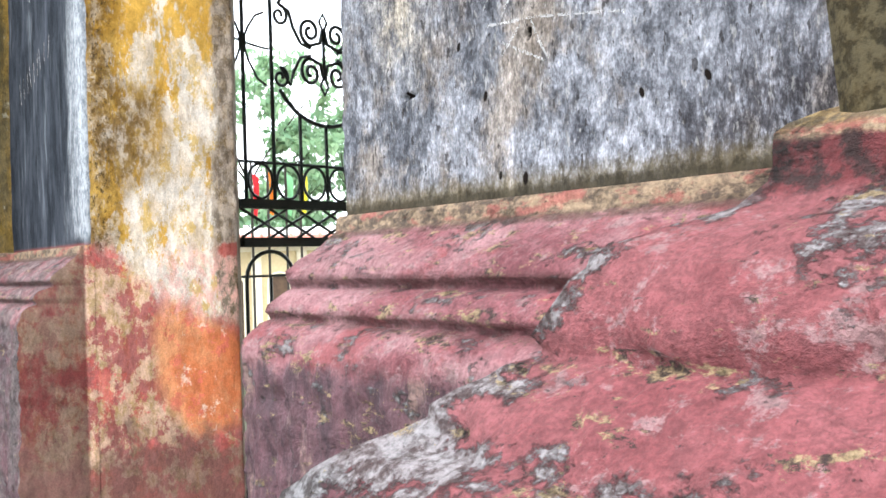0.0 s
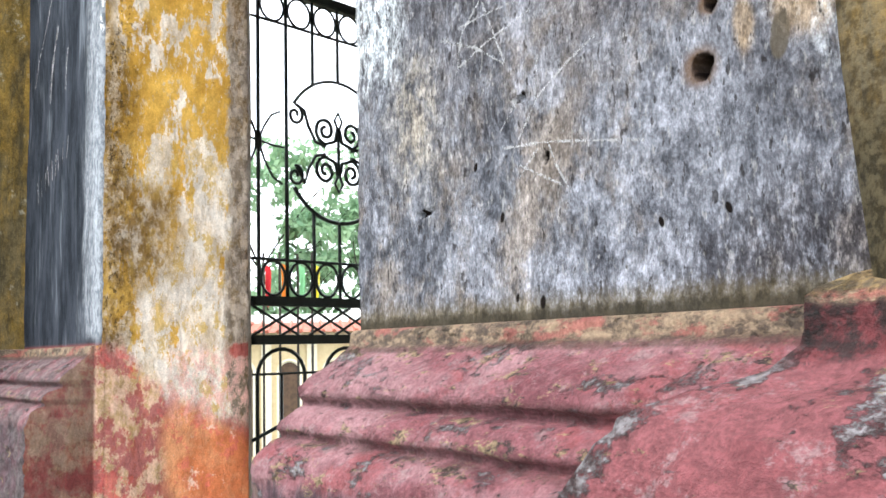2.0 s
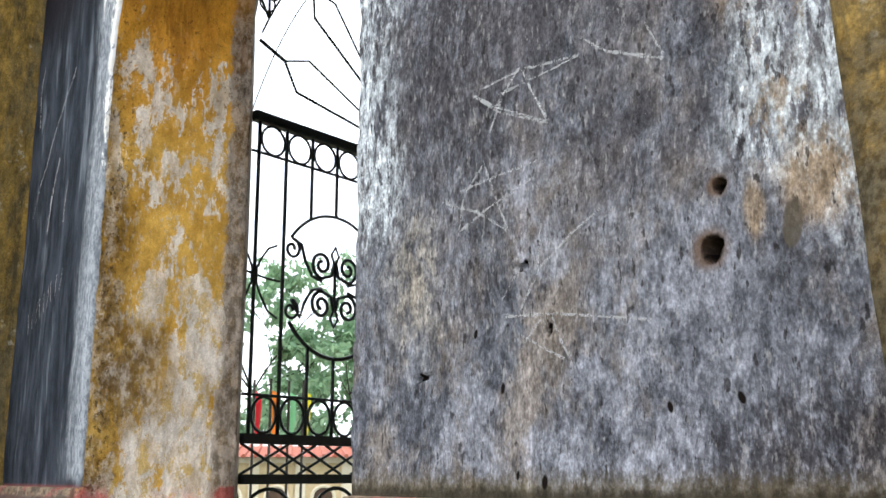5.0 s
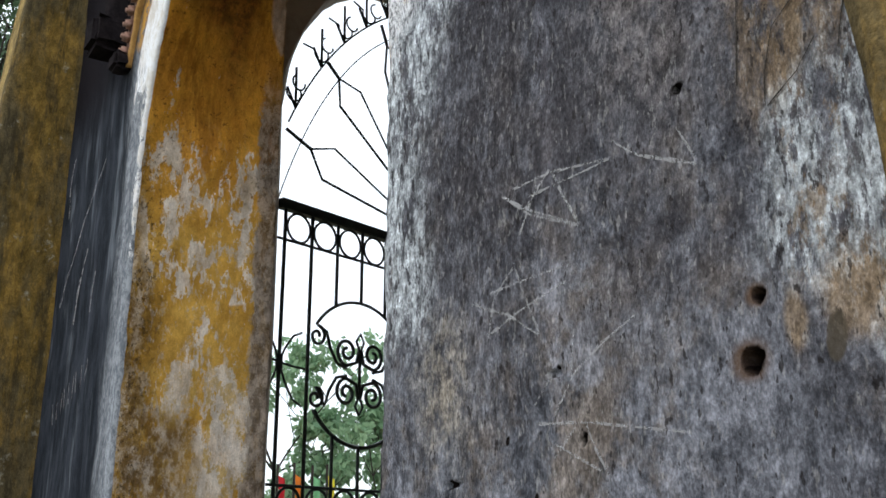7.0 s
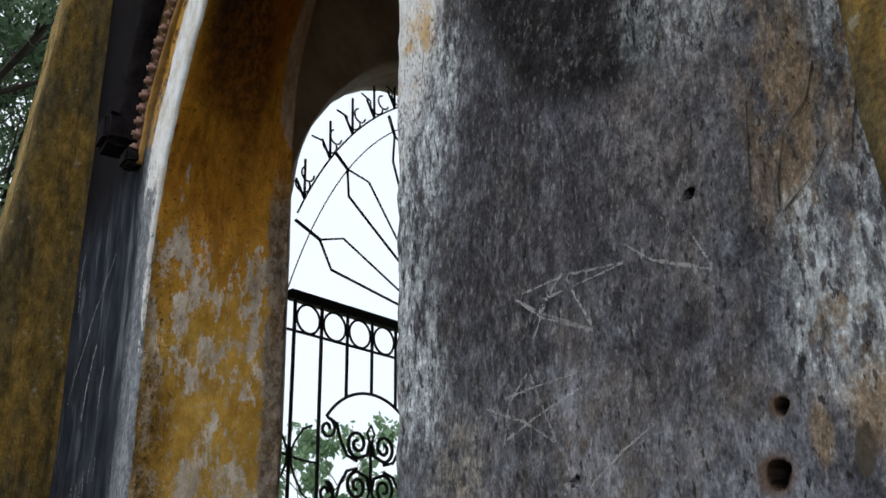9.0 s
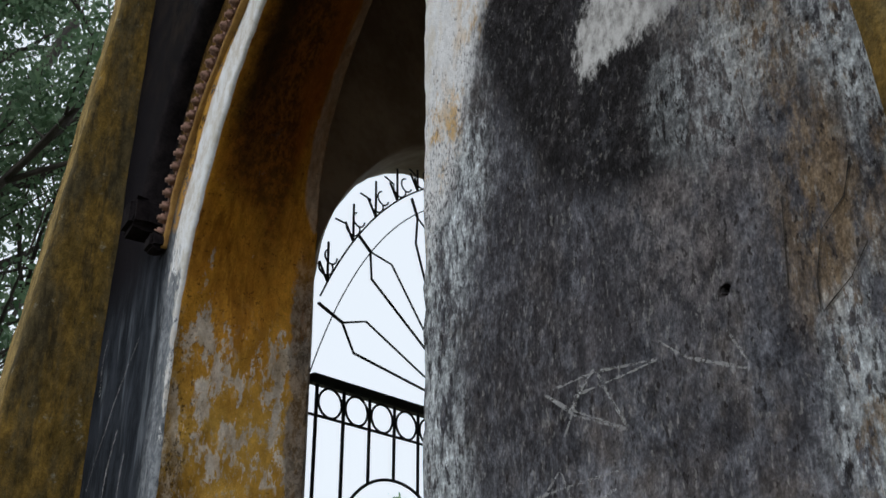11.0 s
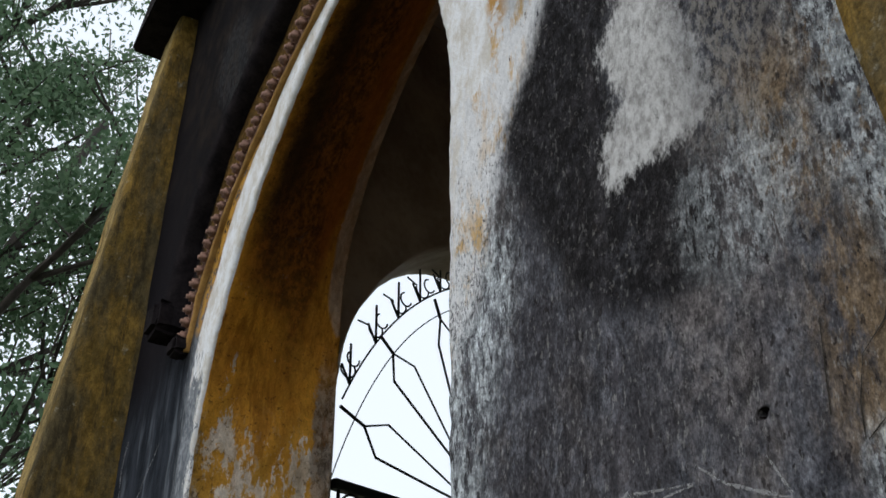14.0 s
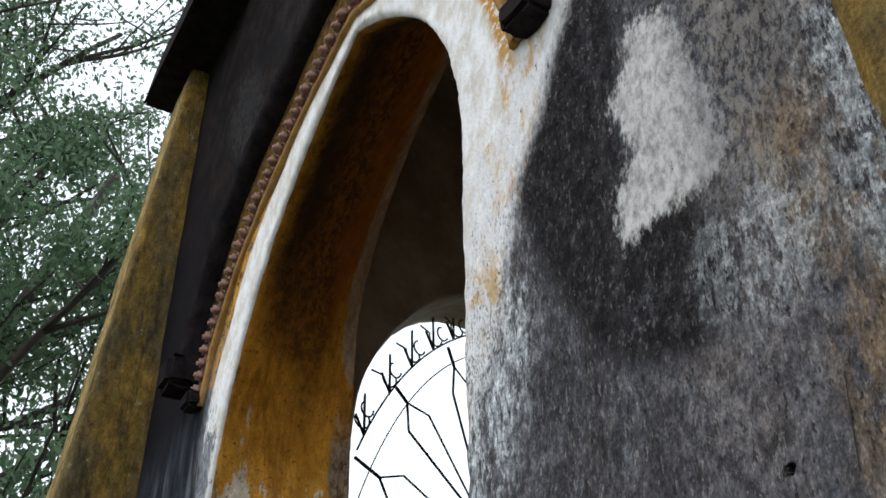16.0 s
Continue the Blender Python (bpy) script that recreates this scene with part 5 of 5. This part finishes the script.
# ---- trees ----
def tree(name, base, height, spread, seed, leaves, size, leaf_mat, label, first=0.3, lean=(0, 0), levels=3):
    rnd = random.Random(seed)
    t = new(name)
    tagged(t, label, "tree")
    t.location = base
    bm = bmesh.new()
    tips = []

    def grow(p, d, length, r, depth):
        pts = [p]
        q, dd = p.copy(), d.copy()
        n = 6
        for i in range(n):
            dd = (dd + Vector((rnd.uniform(-1, 1), rnd.uniform(-1, 1), rnd.uniform(-0.5, 0.9))) * 0.16).normalized()
            q = q + dd * length / n
            pts.append(q.copy())
            if depth >= 2 and i > 1:
                tips.append((q.copy(), dd.copy(), depth))
        tube(pts, r, 6 if depth < 2 else 4, bm, taper=r * 0.45)
        if depth < levels:
            k = (9, 6, 4, 3)[depth] if levels < 4 else (7, 4, 4, 3)[depth]
            for j in range(k):
                f = rnd.uniform(first if depth == 0 else 0.3, 1.0)
                at = pts[min(n, int(f * n))]
                az = rnd.uniform(0, 2 * math.pi) if depth else (j + rnd.random()) * 2 * math.pi / k
                side = Vector((math.cos(az), math.sin(az), rnd.uniform(0.1, 0.9)))
                grow(at, (d * 0.45 + side).normalized(), length * rnd.uniform(0.42, 0.66) * (spread if depth == 0 else 1), r * (0.42 if depth == 0 else 0.5), depth + 1)

    grow(Vector((0, 0, 0)), Vector((lean[0], lean[1], 1)).normalized(), height * 0.8, height * 0.0105, 0)
    part("trunk", bm, BARK, t, smooth=True)
    far = [p for p in tips if p[2] >= 3] if levels > 3 else [p for p in tips if rnd.random() < 0.46 * min(1.0, p[0].z / (height * 0.62)) ** 1.6]
    vs, fs = [], []
    for k in range(leaves):
        p, d, _ = far[rnd.randrange(len(far))]
        c = p + Vector((rnd.gauss(0, 1), rnd.gauss(0, 1), rnd.gauss(0, 0.8) - 0.5)) * height * (0.014 if levels > 3 else 0.0145)
        a = Vector((rnd.gauss(0, 1), rnd.gauss(0, 1), rnd.gauss(0, 1) - 1.0)).normalized()
        b = a.orthogonal().normalized()
        b = (Matrix.Rotation(rnd.uniform(0, 6.3), 3, a) @ b)
        s = size * rnd.uniform(0.6, 1.3)
        o = len(vs)
        vs += [c, c + a * s * 0.5 + b * s * 0.23, c + a * s, c + a * s * 0.5 - b * s * 0.23]
        fs.append((o, o + 1, o + 2, o + 3))
    me = bpy.data.meshes.new("crown")
    me.from_pydata(vs, [], fs)
    part_mesh("crown", me, leaf_mat, t)
    return t


tree("tall_tree", (-9.8, -1.5, -1.9), 17, 0.66, 3, 34000, 0.115, LEAF, "tall eucalypt with sparse grey-green drooping leaves", 0.12, (0.0, 0.0))
tree("tall_tree", (-14.5, -2.2, -1.9), 20, 0.64, 8, 32000, 0.135, LEAF, "tall eucalypt with sparse grey-green drooping leaves", 0.1)
tree("tall_tree", (-12.5, -4.6, -1.9), 16, 0.9, 12, 13000, 0.135, LEAF, "tall eucalypt with sparse grey-green drooping leaves", 0.1)
tree("tall_tree", (-17.5, -2.2, -1.9), 23, 0.6, 33, 17000, 0.14, LEAF, "tall eucalypt with sparse grey-green drooping leaves", 0.1)
tree("garden_tree", (-38.0, 18.0, -2.0), 10.0, 1.0, 21, 6500, 0.42, LEAF_FAR, "leafy garden tree behind the cream house", 0.3, levels=4)
tree("garden_tree", (-38.5, 23.5, -2.0), 10.0, 1.0, 27, 6500, 0.42, LEAF_FAR, "leafy garden tree behind the cream house", 0.3, levels=4)
